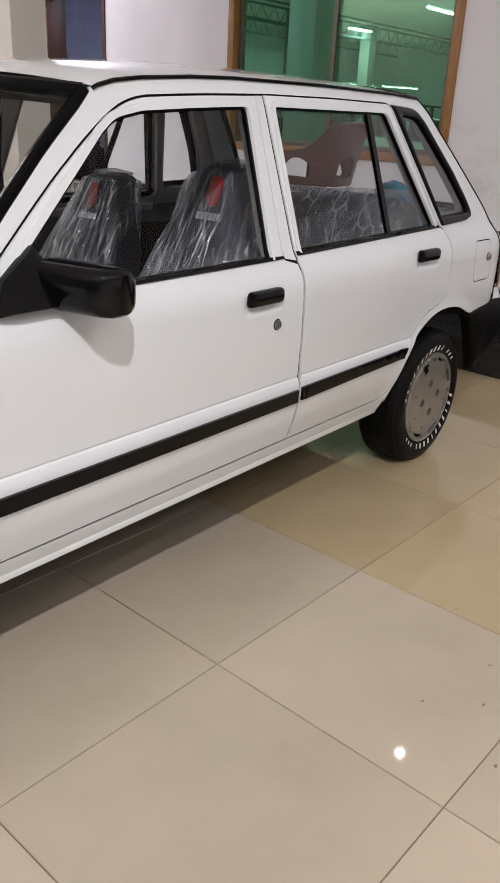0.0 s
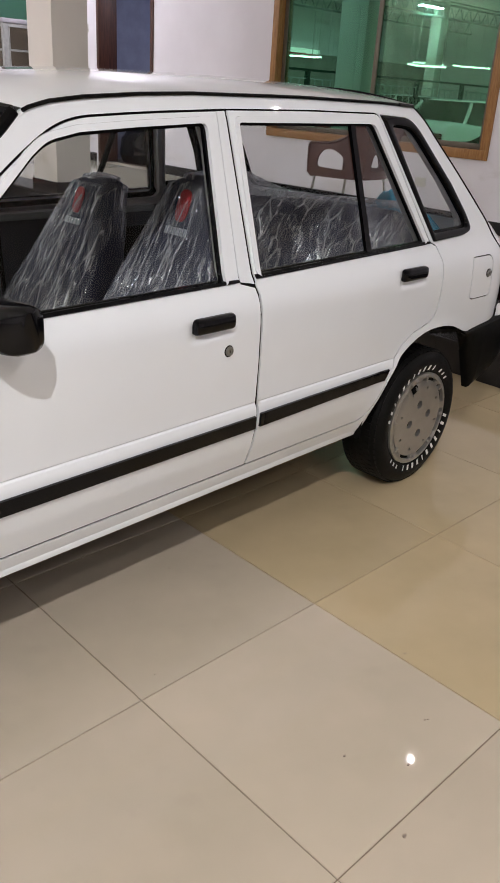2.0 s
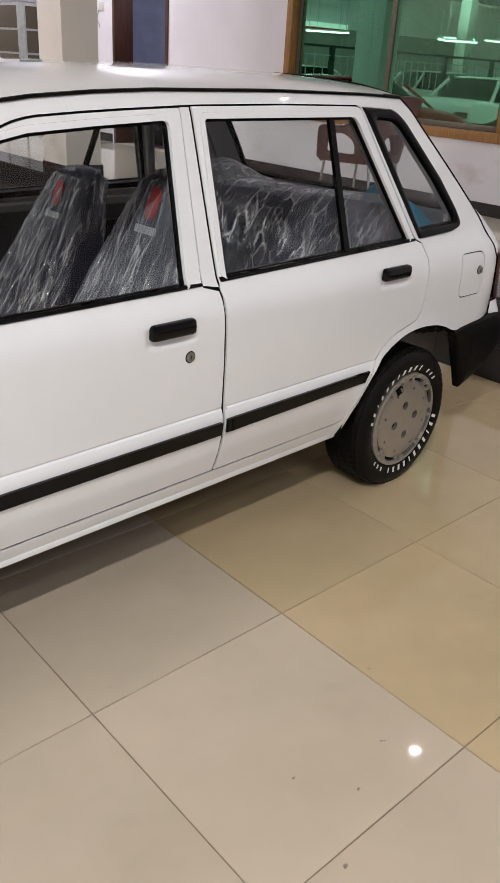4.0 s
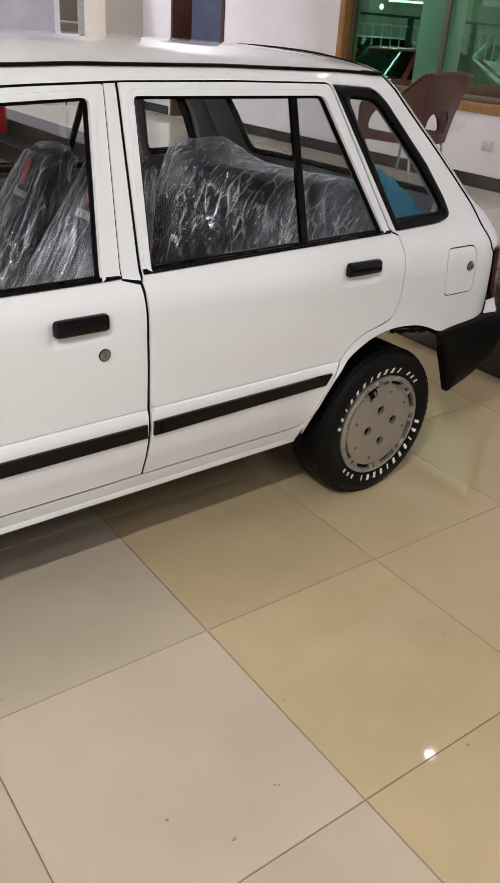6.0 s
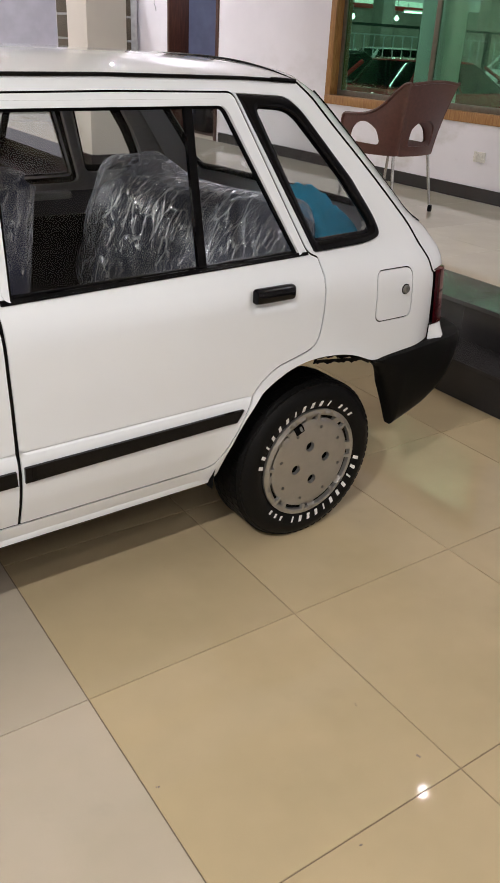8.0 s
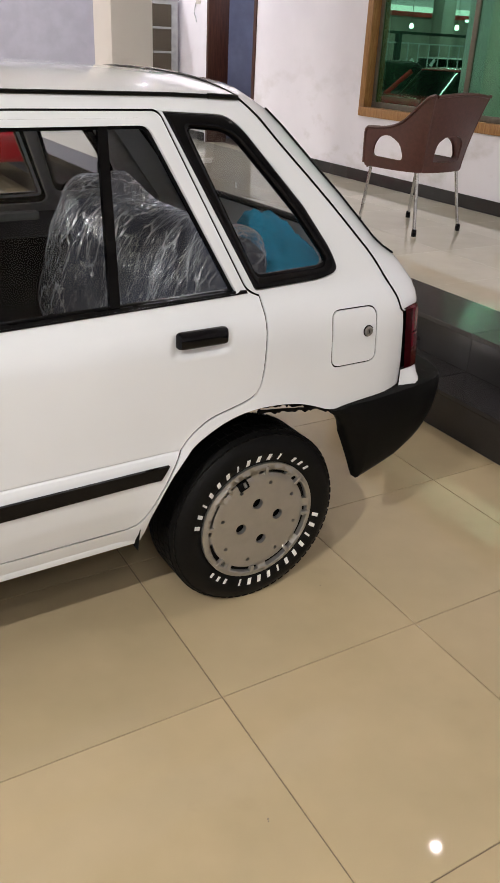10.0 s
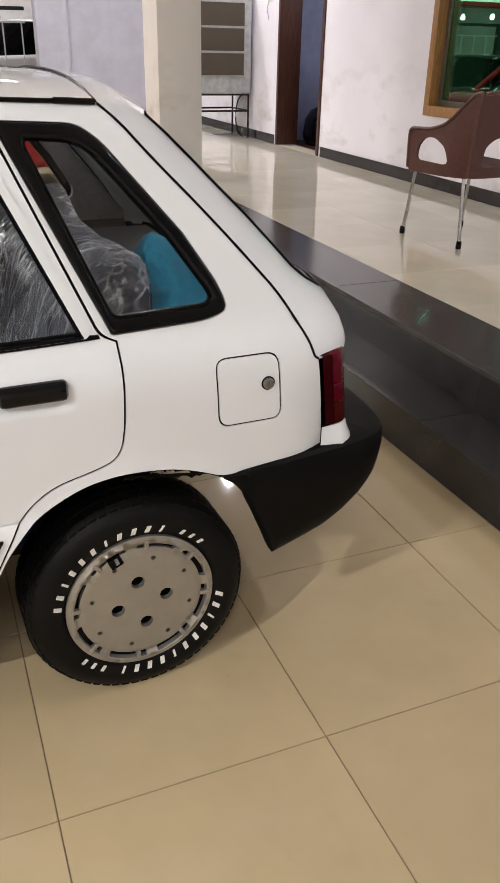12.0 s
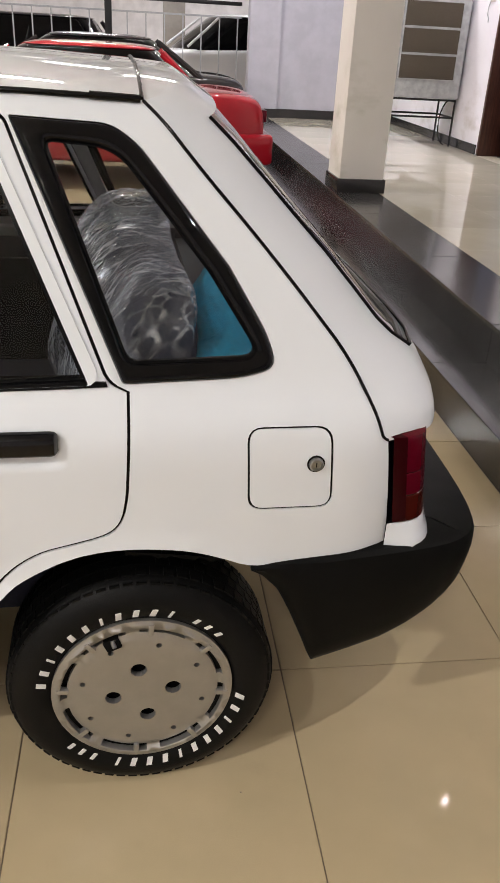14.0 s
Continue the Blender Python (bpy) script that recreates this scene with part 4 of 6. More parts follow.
# drip moulding along the roof edge
for far in (False, True):
    pts = [(x, flank(x, z) - 0.004, z) for x, z in DRIP]
    pts = [(x, CW - y if far else y, z) for x, y, z in pts]
    part("drip_moulding", tube(pts, 0.0046, 8), M_RUBBER, car, "black roof drip moulding")
    x, y, z = pts[-1]
    part("moulding_clip", tube([pts[-2][:0] or (x - 0.075, y, z + 0.003), (x + 0.004, y, z)], 0.0062, 8), M_BLACK, car)

# roof
HALF = CW / 2


def roof_row(x, y_edge, z_edge, crown, n=24):
    row = []
    for k in range(n + 1):
        v = -1 + 2 * k / n
        hw = HALF - y_edge
        v2 = math.copysign(abs(v) ** 0.85, v)
        row.append((x, HALF + v2 * hw, z_edge + crown * (1 - abs(v2) ** 2.6)))
    return row


dx = [p[0] for p in DRIP]
rows = []
for x in np.linspace(-1.445, 0.015, 26):
    z = float(np.interp(x, dx, [p[1] for p in DRIP]))
    y = flank(x, z) + 0.001
    crown = float(np.interp(x, [-1.445, -1.25, -0.9, -0.3, 0.015], [0.028, 0.036, 0.042, 0.042, 0.036]))
    bowed = 0.05 * max(0.0, (-1.25 - x) / 0.195)
    row = roof_row(x, y, z + 0.004, crown)
    rows.append([(px - bowed * (1 - ((py - HALF) / (HALF - y)) ** 2), py, pz) for px, py, pz in row])
roof = part("roof", loft(rows, closed=False), M_PAINT, car, "white roof panel", smooth=180)
part("headliner", loft([[(x, y, z - 0.022) for x, y, z in r] for r in rows], closed=False), M_LINER, car, "grey headliner", smooth=180)

# tailgate: lofted from gap to gap
hx, hz = [p[0] for p in HGAP[:-1]], [p[1] for p in HGAP[:-1]]


def gate_point(z, v, off=0.0):
    """A point of the tailgate at height z, v from -1 (near edge) to 1."""
    xg = float(np.interp(-z, [-q for q in hz], hx))
    yg = flank(xg, z)
    d = float(np.interp(z, [0.78, 0.84, 0.884, 0.902, 0.922, 1.0, 1.2, 1.26, 1.29], [0.130, 0.142, 0.151, 0.149, 0.131, 0.128, 0.114, 0.088, 0.056]))
    hw = HALF - yg
    s = 1 - abs(v) ** float(np.interp(z, [0.84, 0.94], [20, 9]))
    x = xg + (d - off) * s + 0.02 * (1 - v * v)
    crown = 0.036 * float(np.interp(z, [1.15, 1.289], [0, 1])) * (1 - abs(v) ** 2.6)
    return (x, HALF + v * hw, z + crown)


VS = [math.copysign(1 - (1 - abs(u)) ** 1.7, u) for u in np.linspace(-1, 1, 49)]
zs = [1.289, 1.275, 1.255, 1.22, 1.17, 1.12, 1.06, 1.0, 0.95, 0.925, 0.905, 0.89, 0.875, 0.86, 0.845, 0.82, 0.80, 0.788]
gate_bm = bmesh.new()
tops = []
for f in (0.0, 0.25, 0.5, 0.75):
    row = []
    for v in VS:
        q = gate_point(1.289, v)
        row.append((0.022 + (q[0] - 0.022) * f, q[1], q[2] + 0.006 * (1 - f) * (1 - abs(v) ** 4)))
    tops.append(row)
grid = [[gate_bm.verts.new(q) for q in row] for row in tops] + [[gate_bm.verts.new(gate_point(z, v)) for v in VS] for z in zs]
zs = [1.30, 1.298, 1.296, 1.293] + zs
VG = 0.845
for a in range(len(zs) - 1):
    for k in range(len(VS) - 1):
        mid = (VS[k] + VS[k + 1]) / 2
        if 0.905 < (zs[a] + zs[a + 1]) / 2 < 1.25 and abs(mid) < VG:
            continue
        gate_bm.faces.new((grid[a][k], grid[a + 1][k], grid[a + 1][k + 1], grid[a][k + 1]))
bmesh.ops.recalc_face_normals(gate_bm, faces=gate_bm.faces[:])
gate = part("tailgate", gate_bm, M_PAINT, car, "white sloping tailgate, closed", smooth=50)
gl = [z for z in zs if 0.90 < z < 1.262]
vg = [v for v in VS if abs(v) < VG + 0.03]
part("rear_glass", loft([[gate_point(z, v, 0.010) for v in vg] for z in gl], closed=False), M_GLASS, gate, "tinted rear glass", smooth=180)
rim = []
for z in gl:
    rim.append(gate_point(z, -VG - 0.012, -0.003))
for v in np.linspace(-VG, VG, 16):
    rim.append(gate_point(gl[-1], v, -0.003))
for z in gl[::-1]:
    rim.append(gate_point(z, VG + 0.012, -0.003))
part("glass_seal", tube(rim, 0.0036, 8), M_RUBBER, gate, "black rubber seal round the rear glass")
inner_rim = [(p[0] - 0.020, p[1] + (0.014 if p[1] < HALF else -0.014), p[2]) for p in rim]
part("inner_trim", tube(inner_rim, 0.012, 8), M_RUBBER, gate, "black trim inside the rear glass")
low = []
for z in (0.797, 0.75, 0.70, 0.64, 0.575):
    low.append([(0.585 + 0.012 * (0.797 - z) / 0.22 - 0.03 * abs(u) ** 4, HALF + u * 0.50, z) for u in np.linspace(-1, 1, 21)])
part("lower_gate", loft(low, closed=False), M_PAINT, gate, smooth=180)

for far in (False, True):
    pts = [(x, flank(x, z) - 0.0005, z) for x, z in soften(HGAP, False)]
    part("gate_gap", tube([(x, CW - y if far else y, z) for x, y, z in pts], 0.0029, 6), M_RUBBER, gate, "black shut line")
part("gate_gap", tube([(0.018, q[1], q[2] + 0.003) for q in tops[0]], 0.003, 6), M_RUBBER, gate, "black shut line")

# tail lamps
PLAN = [(0.420, 0.017), (0.436, 0.0185), (0.452, 0.021), (0.466, 0.025), (0.479, 0.031), (0.489, 0.040), (0.497, 0.053), (0.505, 0.076), (0.519, 0.13), (0.537, 0.20), (0.550, 0.28)]


PLANL = [(0.426, 0.0182)] + PLAN[1:]


def lamp_rows(z0, z1, n, out):
    rows = []
    for k in range(n + 1):
        z = z0 + (z1 - z0) * k / n
        lean = 0.020 * (0.79 - z) / 0.17
        rows.append([(x + lean - (0.006 if i else 0.0), y - out * (1 if i else 0.2), z) for i, (x, y) in enumerate(PLAN)])
    return rows


for far in (False, True):
    def put(name, rows, material, parent, label=""):
        rows = [[(x, CW - y if far else y, z) for x, y, z in r] for r in rows]
        return part(name, loft(rows, closed=False), material, parent, label, smooth=50)
    tl = put("tail_lamp", lamp_rows(0.612, 0.797, 3, -0.004), M_BLACK, car, "red and amber wraparound tail lamp")

    def lens(name, z0, z1, mat, label, plan):
        rows = []
        n = 10
        for k in range(n + 1):
            z = z0 + (z1 - z0) * k / n
            lean = 0.020 * (0.79 - z) / 0.17
            rows.append([(x + lean + 0.003, y - 0.004 - 0.0012 * (k % 2), z) for x, y in plan])
        if z1 > 0.79:
            rows.append([(x - 0.020, y + 0.014, z + 0.006) for x, y, z in rows[-1]])
        return put(name, rows, mat, tl, label)
    lens("lens", 0.722, 0.793, M_REDLENS, "red lens", PLANL[2:])
    lens("lens", 0.676, 0.7205, M_REDLENS, "red lens", PLANL[2:])
    lens("lens", 0.622, 0.6745, M_AMBERLENS, "amber lens", PLANL[2:])
    lens("lens_side", 0.622, 0.793, M_DARKLENS, "dark red lens side", PLANL[:3])
    foot = []
    for z, g in ((0.6175, -0.006), (0.618, 0.002), (0.612, 0.006), (0.600, 0.009), (0.588, 0.014), (0.578, 0.019), (0.566, 0.021)):
        row = []
        for i, (x, y) in enumerate(PLAN[:10]):
            (xa, ya), (xb, yb) = PLAN[max(0, i - 1)], PLAN[i + 1]
            n = Vector((yb - ya, xa - xb)).normalized()
            k = min(1.0, i / 3)
            row.append((x + 0.0205 + n.x * g * k, y + n.y * g * k, z))
        foot.append(row)
    put("corner_panel", foot, M_PAINT, car)

# rear bumper
def bumper_station(s):
    """Outer plan, top, bottom and inner plan of the bumper, from the near wheel arch (0) to the middle (1)."""
    S = [0.0, 0.10, 0.20, 0.28, 0.34, 0.44, 0.56, 0.66, 0.73, 0.79, 0.84, 0.90, 1.0]
    tap = [(-0.05, 0.06), (-0.025, 0.24), (0.0, 0.40), (0.025, 0.24), (0.05, 0.06)]
    ease = lambda v: sum(w * np.interp(min(1.0, max(0.0, s + d)), S, v) for d, w in tap) if 0.05 < s < 0.97 else np.interp(s, S, v)
    x = ease([0.192, 0.228, 0.266, 0.300, 0.324, 0.40, 0.49, 0.565, 0.614, 0.645, 0.660, 0.672, 0.690])
    y = ease([-0.004, -0.006, -0.008, -0.009, -0.010, -0.009, -0.004, 0.008, 0.030, 0.070, 0.125, 0.25, HALF])
    top = ease([0.551, 0.556, 0.559, 0.562, 0.564, 0.570, 0.574, 0.575, 0.575, 0.575, 0.576, 0.578, 0.580])
    bot = np.interp(s, [0.0, 0.06, 0.14, 0.22, 0.29, 0.34, 0.52, 0.60, 0.68, 0.74, 0.80, 0.88, 1.0], [0.545, 0.530, 0.492, 0.425, 0.355, 0.300, 0.343, 0.372, 0.412, 0.436, 0.450, 0.458, 0.462])
    return float(x), float(y), float(top), float(bot)


half = []
for s in [k / 88 for k in range(89)]:
    x, y, top, bot = bumper_station(s)
    e = 0.004
    x2, y2, *_ = bumper_station(min(1, s + 0.01))
    x1, y1, *_ = bumper_station(max(0, s - 0.01))
    t = Vector((x2 - x1, y2 - y1, 0))
    t.normalize()
    n = Vector((t.y, -t.x, 0))
    ring = []
    for f, o in ((0.0, -0.075), (0.0, -0.012), (0.03, -0.003), (0.12, 0.002), (0.32, 0.003), (0.45, 0.001), (0.60, -0.002), (0.78, -0.007), (0.90, -0.014), (0.97, -0.024), (1.0, -0.034), (1.0, -0.055), (0.5, -0.070)):
        z = top + (bot - top) * f
        w = min(1.0, (top - bot) / 0.1)
        p = Vector((x, y, z)) + n * (o * (w if f > 0.5 else 1) * (1.7 if s > 0.45 and f == 0.0 and o < -0.05 else 1.0))
        ring.append(p)
    half.append(ring)
full = half + [[Vector((p.x, CW - p.y, p.z)) for p in r] for r in half[-2::-1]]
part("rear_bumper", loft(full), M_BUMPER, car, "black plastic wraparound rear bumper", smooth=35)

# wheels
def wheel_at(ax, near=True):
    az = 0.252
    y_out = 0.028
    w = part("wheel", lathe([(0.10, y_out + 0.012), (0.172, y_out + 0.004), (0.176, y_out + 0.002), (0.182, y_out - 0.004), (0.20, y_out - 0.009), (0.218, y_out - 0.010), (0.236, y_out - 0.003),
                             (0.249, y_out + 0.008), (0.256, y_out + 0.020), (0.258, y_out + 0.035), (0.258, y_out + 0.125), (0.254, y_out + 0.145), (0.24, y_out + 0.158), (0.20, y_out + 0.165), (0.16, y_out + 0.16), (0.05, y_out + 0.12)], 72, "y"),
             M_TYRE, car, "black tyre on a silver covered wheel", smooth=60)
    w.matrix_local = pose(ax, 0, az) if near else pose(ax, CW, az, 0, 0, 180)
    # tread blocks
    bm = bmesh.new()
    for k in range(64):
        for row in range(4):
            a = 2 * math.pi * (k + 0.5 * (row % 2)) / 64
            b = box(-0.0095, y_out + 0.022 + row * 0.031, 0.2560, 0.0095, y_out + 0.045 + row * 0.031, 0.2592)
            b.transform(Matrix.Rotation(a, 4, "Y"))
            merge(bm, b)
    for k in range(64):
        b = box(-0.009, y_out + 0.006, 0.238, 0.009, y_out + 0.012, 0.2508)
        b.transform(Matrix.Rotation(2 * math.pi * k / 64, 4, "Y"))
        merge(bm, b)
    part("tread", bm, M_TYRE, w, smooth=None)
    # raised white sidewall marking, plain bars
    angles = [170 - 9.6 * k for k in range(11)] + [58.5, 50.5, 42.5]
    angles += [-10 - 9.6 * k for k in range(11)] + [-121.5, -129.5, -137.5]
    for i, a in enumerate(angles):
        k, small = i % 14, (i % 14) > 10
        hgt, wdt = (0.0150, 0.0085) if small else (0.0190, 0.0060 if k % 4 == 2 else 0.0110)
        b = box(-wdt / 2, -0.0010, -hgt / 2, wdt / 2, 0.0020, hgt / 2, 0.0006, 1)
        for v in b.verts:
            v.co.x += 0.22 * v.co.z
        b.transform(Matrix.Translation((0, y_out - 0.0072, 0)) @ Matrix.Rotation(radians(90 - a), 4, "Y") @ Matrix.Translation((0, 0, 0.193)) @ Matrix.Rotation(radians(14), 4, "X"))
        part("marking_bar", b, M_WHITE_MARK, w, "raised white sidewall bar", smooth=None)
    # wheel cover with slots and holes
    circ = lambda cx, cy, r, n: [(cx + r * math.cos(2 * math.pi * k / n), cy + r * math.sin(2 * math.pi * k / n)) for k in range(n)]
    holes = []
    for k in range(4):
        a = radians(90 * k + 8)
        holes.append(circ(0.058 * math.cos(a), 0.058 * math.sin(a), 0.0155, 18))
    for k in range(8):
        a = radians(45 * k + 30)
        holes.append(circ(0.118 * math.cos(a), 0.118 * math.sin(a), 0.0055, 12))
        a0, a1 = radians(45 * k + 12), radians(45 * k + 47)
        arc = [(0.157 * math.cos(a0 + (a1 - a0) * j / 7), 0.157 * math.sin(a0 + (a1 - a0) * j / 7)) for j in range(8)]
        arc += [(0.145 * math.cos(a1 + (a0 - a1) * j / 7), 0.145 * math.sin(a1 + (a0 - a1) * j / 7)) for j in range(8)]
        holes.append(arc)

    def dome(x, z):
        r = math.hypot(x, z)
        y = y_out - 0.004 - 0.006 * math.cos(min(1.0, r / 0.172) * 1.3) - 0.006 * math.exp(-((r - 0.160) / 0.006) ** 2) + 0.004 * math.exp(-((r - 0.147) / 0.007) ** 2)
        return (x, y, z)
    finish_mesh("wheel_cover", sheet(circ(0, 0, 0.1735, 72), holes, dome, 0.011, 0.014), M_COVER, w, "silver plastic wheel cover with slots")
    for k in range(8):
        b = box(-0.0055, y_out - 0.0112, 0.141, 0.0055, y_out + 0.002, 0.166, 0.003)
        b.transform(Matrix.Rotation(radians(45 * k + 6), 4, "Y"))
        part("cover_rib", b, M_COVER, w)
    turn = Matrix.Rotation(radians(-24), 4, "Y")
    b = box(-0.015, y_out - 0.0125, 0.124, 0.015, y_out + 0.006, 0.147, 0.003)
    b.transform(turn)
    part("valve_notch", b, M_DARK, w)
    b = tube([(0.004, y_out - 0.010, 0.146), (0.003, y_out - 0.017, 0.134)], 0.0045, 10)
    b.transform(turn)
    part("valve_stem", b, M_LOCK, w, "grey valve stem")
    part("rim_dish", lathe([(0.0, y_out + 0.02), (0.172, y_out + 0.016), (0.172, y_out + 0.022), (0.0, y_out + 0.03)], 40, "y"), M_DARK, w)
    return w


for ax, az in AXLES:
    wheel_at(ax, True)
    wheel_at(ax, False)

# wheel wells
for ax, near in ((0.0, True), (0.0, False), (-2.345, True), (-2.345, False)):
    rows = []
    a0, a1 = (96, 178) if ax == 0.0 else (-10, 190)
    for k in range(19):
        a = radians(a0 + (a1 - a0) * k / 18)
        r = 0.352
        rows.append([(ax + r * math.cos(a), (y if near else CW - y), 0.252 + r * math.sin(a)) for y in (0.028, 0.10, 0.24, 0.30)] + [(ax + 0.12 * math.cos(a), (0.31 if near else CW - 0.31), 0.252 + 0.12 * math.sin(a))])
    part("wheel_well", loft(rows, closed=False), M_DARK, car, smooth=60)

# ragged underseal hanging along the back of the rear arches
rnd = random.Random(8)
lip = [(0.30, 0.545), (0.25, 0.553)] + ARCH[:6]
lip = [(x, z) for x, z in resample(lip, 0.006) if x > -0.03]
for far in (False, True):
    rows = []
    for x, z in lip:
        hang = 0.010 + 0.012 * abs(noise.noise(Vector((x * 60, 2, 0)))) + 0.010 * abs(noise.noise(Vector((x * 150, 5, 0))))
        yy = flank(x, z)
        rows.append([(x, CW - y if far else y, q) for y, q in ((yy + 0.006, z + 0.004), (yy + 0.016, z - hang * 0.5), (yy + 0.022, z - hang))])
    part("arch_underseal", loft(rows, closed=False), M_DARK, car, "ragged black underseal", smooth=60)

# underbody, floor pan, sills
bm = bmesh.new()
box(-1.98, 0.13, 0.205, -0.36, CW - 0.13, 0.31, 0.03, bm=bm)
box(-2.80, 0.34, 0.22, -1.98, CW - 0.34, 0.32, 0.02, bm=bm)
box(-0.36, 0.40, 0.33, 0.06, CW - 0.40, 0.455, 0.02, bm=bm)
box(0.06, 0.42, 0.50, 0.50, CW - 0.42, 0.555, 0.02, bm=bm)
part("underbody", bm, M_DARK, car, "dark underbody")
part("rear_axle", tube([(0, 0.15, 0.25), (0, CW - 0.15, 0.25)], 0.03), M_DARK, car)
for far in (False, True):
    pts = [(-1.90, 0.062, 0.284), (-0.345, 0.062, 0.284)]
    b = box(-1.90, 0.050, 0.272, -0.34, 0.085, 0.300, 0.008)
    if far:
        b.transform(Matrix.Translation((0, CW, 0)) @ Matrix.Diagonal((1, -1, 1, 1)))
        bmesh.ops.reverse_faces(b, faces=b.faces[:])
    part("sill_flange", b, M_PAINT, car)

# front end: wings, bonnet, windscreen, grille
FARCH = [(-2.345 - 0.335 * math.cos(radians(a)), 0.262 + 0.345 * math.sin(radians(a))) for a in range(0, 181, 12)]
wing = slab([(-2.93, 0.60), (-2.93, 0.72), (-2.60, 0.80), (-2.2, 0.845), (-1.93, 0.872), (-1.907, 0.868), (-1.907, 0.28), (-2.01, 0.278)] + FARCH[::-1] + [(-2.72, 0.42), (-2.90, 0.45)], skin(), 0.014, "front_wing", M_PAINT, car, "white front wing", h=0.04)
mirrored(wing, CW)
rows = []
for x in np.linspace(-1.93, -2.93, 14):
    zt = float(np.interp(x, [-2.93, -2.6, -2.2, -1.91], [0.72, 0.80, 0.845, 0.872]))
    ye = flank(x, zt) + 0.003
    rows.append([(x - 0.06 * (1 - v * v) * (1 if x < -2.5 else 0), HALF + v * (HALF - ye), zt + 0.045 * (1 - abs(v) ** 2.5)) for v in np.linspace(-1, 1, 21)])
part("bonnet", loft(rows, closed=False), M_PAINT, car, "white bonnet", smooth=180)
bm = bmesh.new()
box(-3.00, 0.10, 0.56, -2.93, CW - 0.10, 0.73, 0.02, bm=bm)
part("grille", bm, M_BLACK, car)
part("front_bumper", box(-3.06, 0.04, 0.34, -2.72, CW - 0.04, 0.56, 0.04, 3), M_BUMPER, car, "black plastic front bumper")
for y in (0.14, CW - 0.44):
    part("headlamp", box(-3.015, y, 0.59, -2.96, y + 0.30, 0.71, 0.012), M_CLEARLENS, car)

ws_x, ws_z = [p[0] for p in WS], [p[1] for p in WS]


def screen(z, v, off=0.0):
    x = float(np.interp(z, ws_z, ws_x))
    y = flank(x, z) + 0.012
    return (x - (0.105 - off) * (1 - abs(v) ** 3.2), HALF + v * (HALF - y), z + 0.018 * (1 - v * v))


zz = np.linspace(0.885, 1.236, 12)
VV = [math.copysign(1 - (1 - abs(u)) ** 1.5, u) for u in np.linspace(-1, 1, 25)]
part("windscreen", loft([[screen(z, v * 0.985) for v in VV] for z in zz], closed=False), M_GLASS, car, "clear windscreen", smooth=180)
loop = [screen(z, -1, 0) for z in zz] + [screen(1.236, v) for v in VV] + [screen(z, 1, 0) for z in zz[::-1]]
part("windscreen_seal", tube(loop, 0.016, 8), M_RUBBER, car, "black windscreen rubber")
band = [[screen(z, v, -0.004) for v in VV] for z in (1.205, 1.222, 1.238)]
part("screen_band", loft(band, closed=False), M_RUBBER, car, smooth=180)

# door mirror on the near side
rings = []
for s in np.linspace(0, 1, 13):
    y = 0.045 - 0.152 * s
    e = (1 - max(0.0, (s - 0.72) / 0.28) ** 2.6) ** 0.5
    zc, hz_ = 0.886 - 0.006 * s, 0.047 * (0.80 + 0.20 * e)
    xc, hx_ = -1.69 + 0.052 * s, 0.048 * (0.35 + 0.65 * e)
    ring = []
    for a in range(28):
        t = 2 * math.pi * a / 28
        c, sn = math.cos(t), math.sin(t)
        ring.append((xc + hx_ * math.copysign(abs(c) ** 0.7, c), y, zc + hz_ * math.copysign(abs(sn) ** 0.5, sn)))
    rings.append(ring)
mirror = part("side_mirror", loft(rings), M_BLACK, fd, "black plastic door mirror", smooth=50)
foot = [[(x, flank(x, z) + o, z) for x, z in ((-1.84, 0.845), (-1.80, 0.90), (-1.715, 0.955), (-1.70, 0.93), (-1.70, 0.845))] for o in (0.004, -0.02, -0.035)]
foot[2] = [(-1.75 + (x + 1.75) * 0.8, y, 0.89 + (z - 0.89) * 0.85) for x, y, z in foot[2]]
part("mirror_foot", loft(foot), M_BLACK, fd, "black plastic mirror base", smooth=50)

# ---- cabin ----
def ring_se(x, y, z, wx, wy, n=24, e=0.55, tilt=0.0):
    pts = []
    for a in range(n):
        t = 2 * math.pi * a / n
        c, s = math.cos(t), math.sin(t)
        pts.append((x + wx * math.copysign(abs(c) ** e, c), y + wy * math.copysign(abs(s) ** e, s), z))
    return pts


def crumple(ring, k, amp, seed, fold=18.0):
    out = []
    c = sum((Vector(p) for p in ring), Vector()) / len(ring)
    for p in ring:
        p = Vector(p)
        d = p - c
        n = noise.noise(Vector((p.x * fold + seed, p.y * fold, p.z * fold * k)))
        n2 = noise.noise(Vector((p.x * fold * 2.3, p.y * fold * 2.3 + seed, p.z * fold * 2.3 * k)))
        out.append(tuple(p + d.normalized() * (n * amp + n2 * amp * 0.5)))
    return out


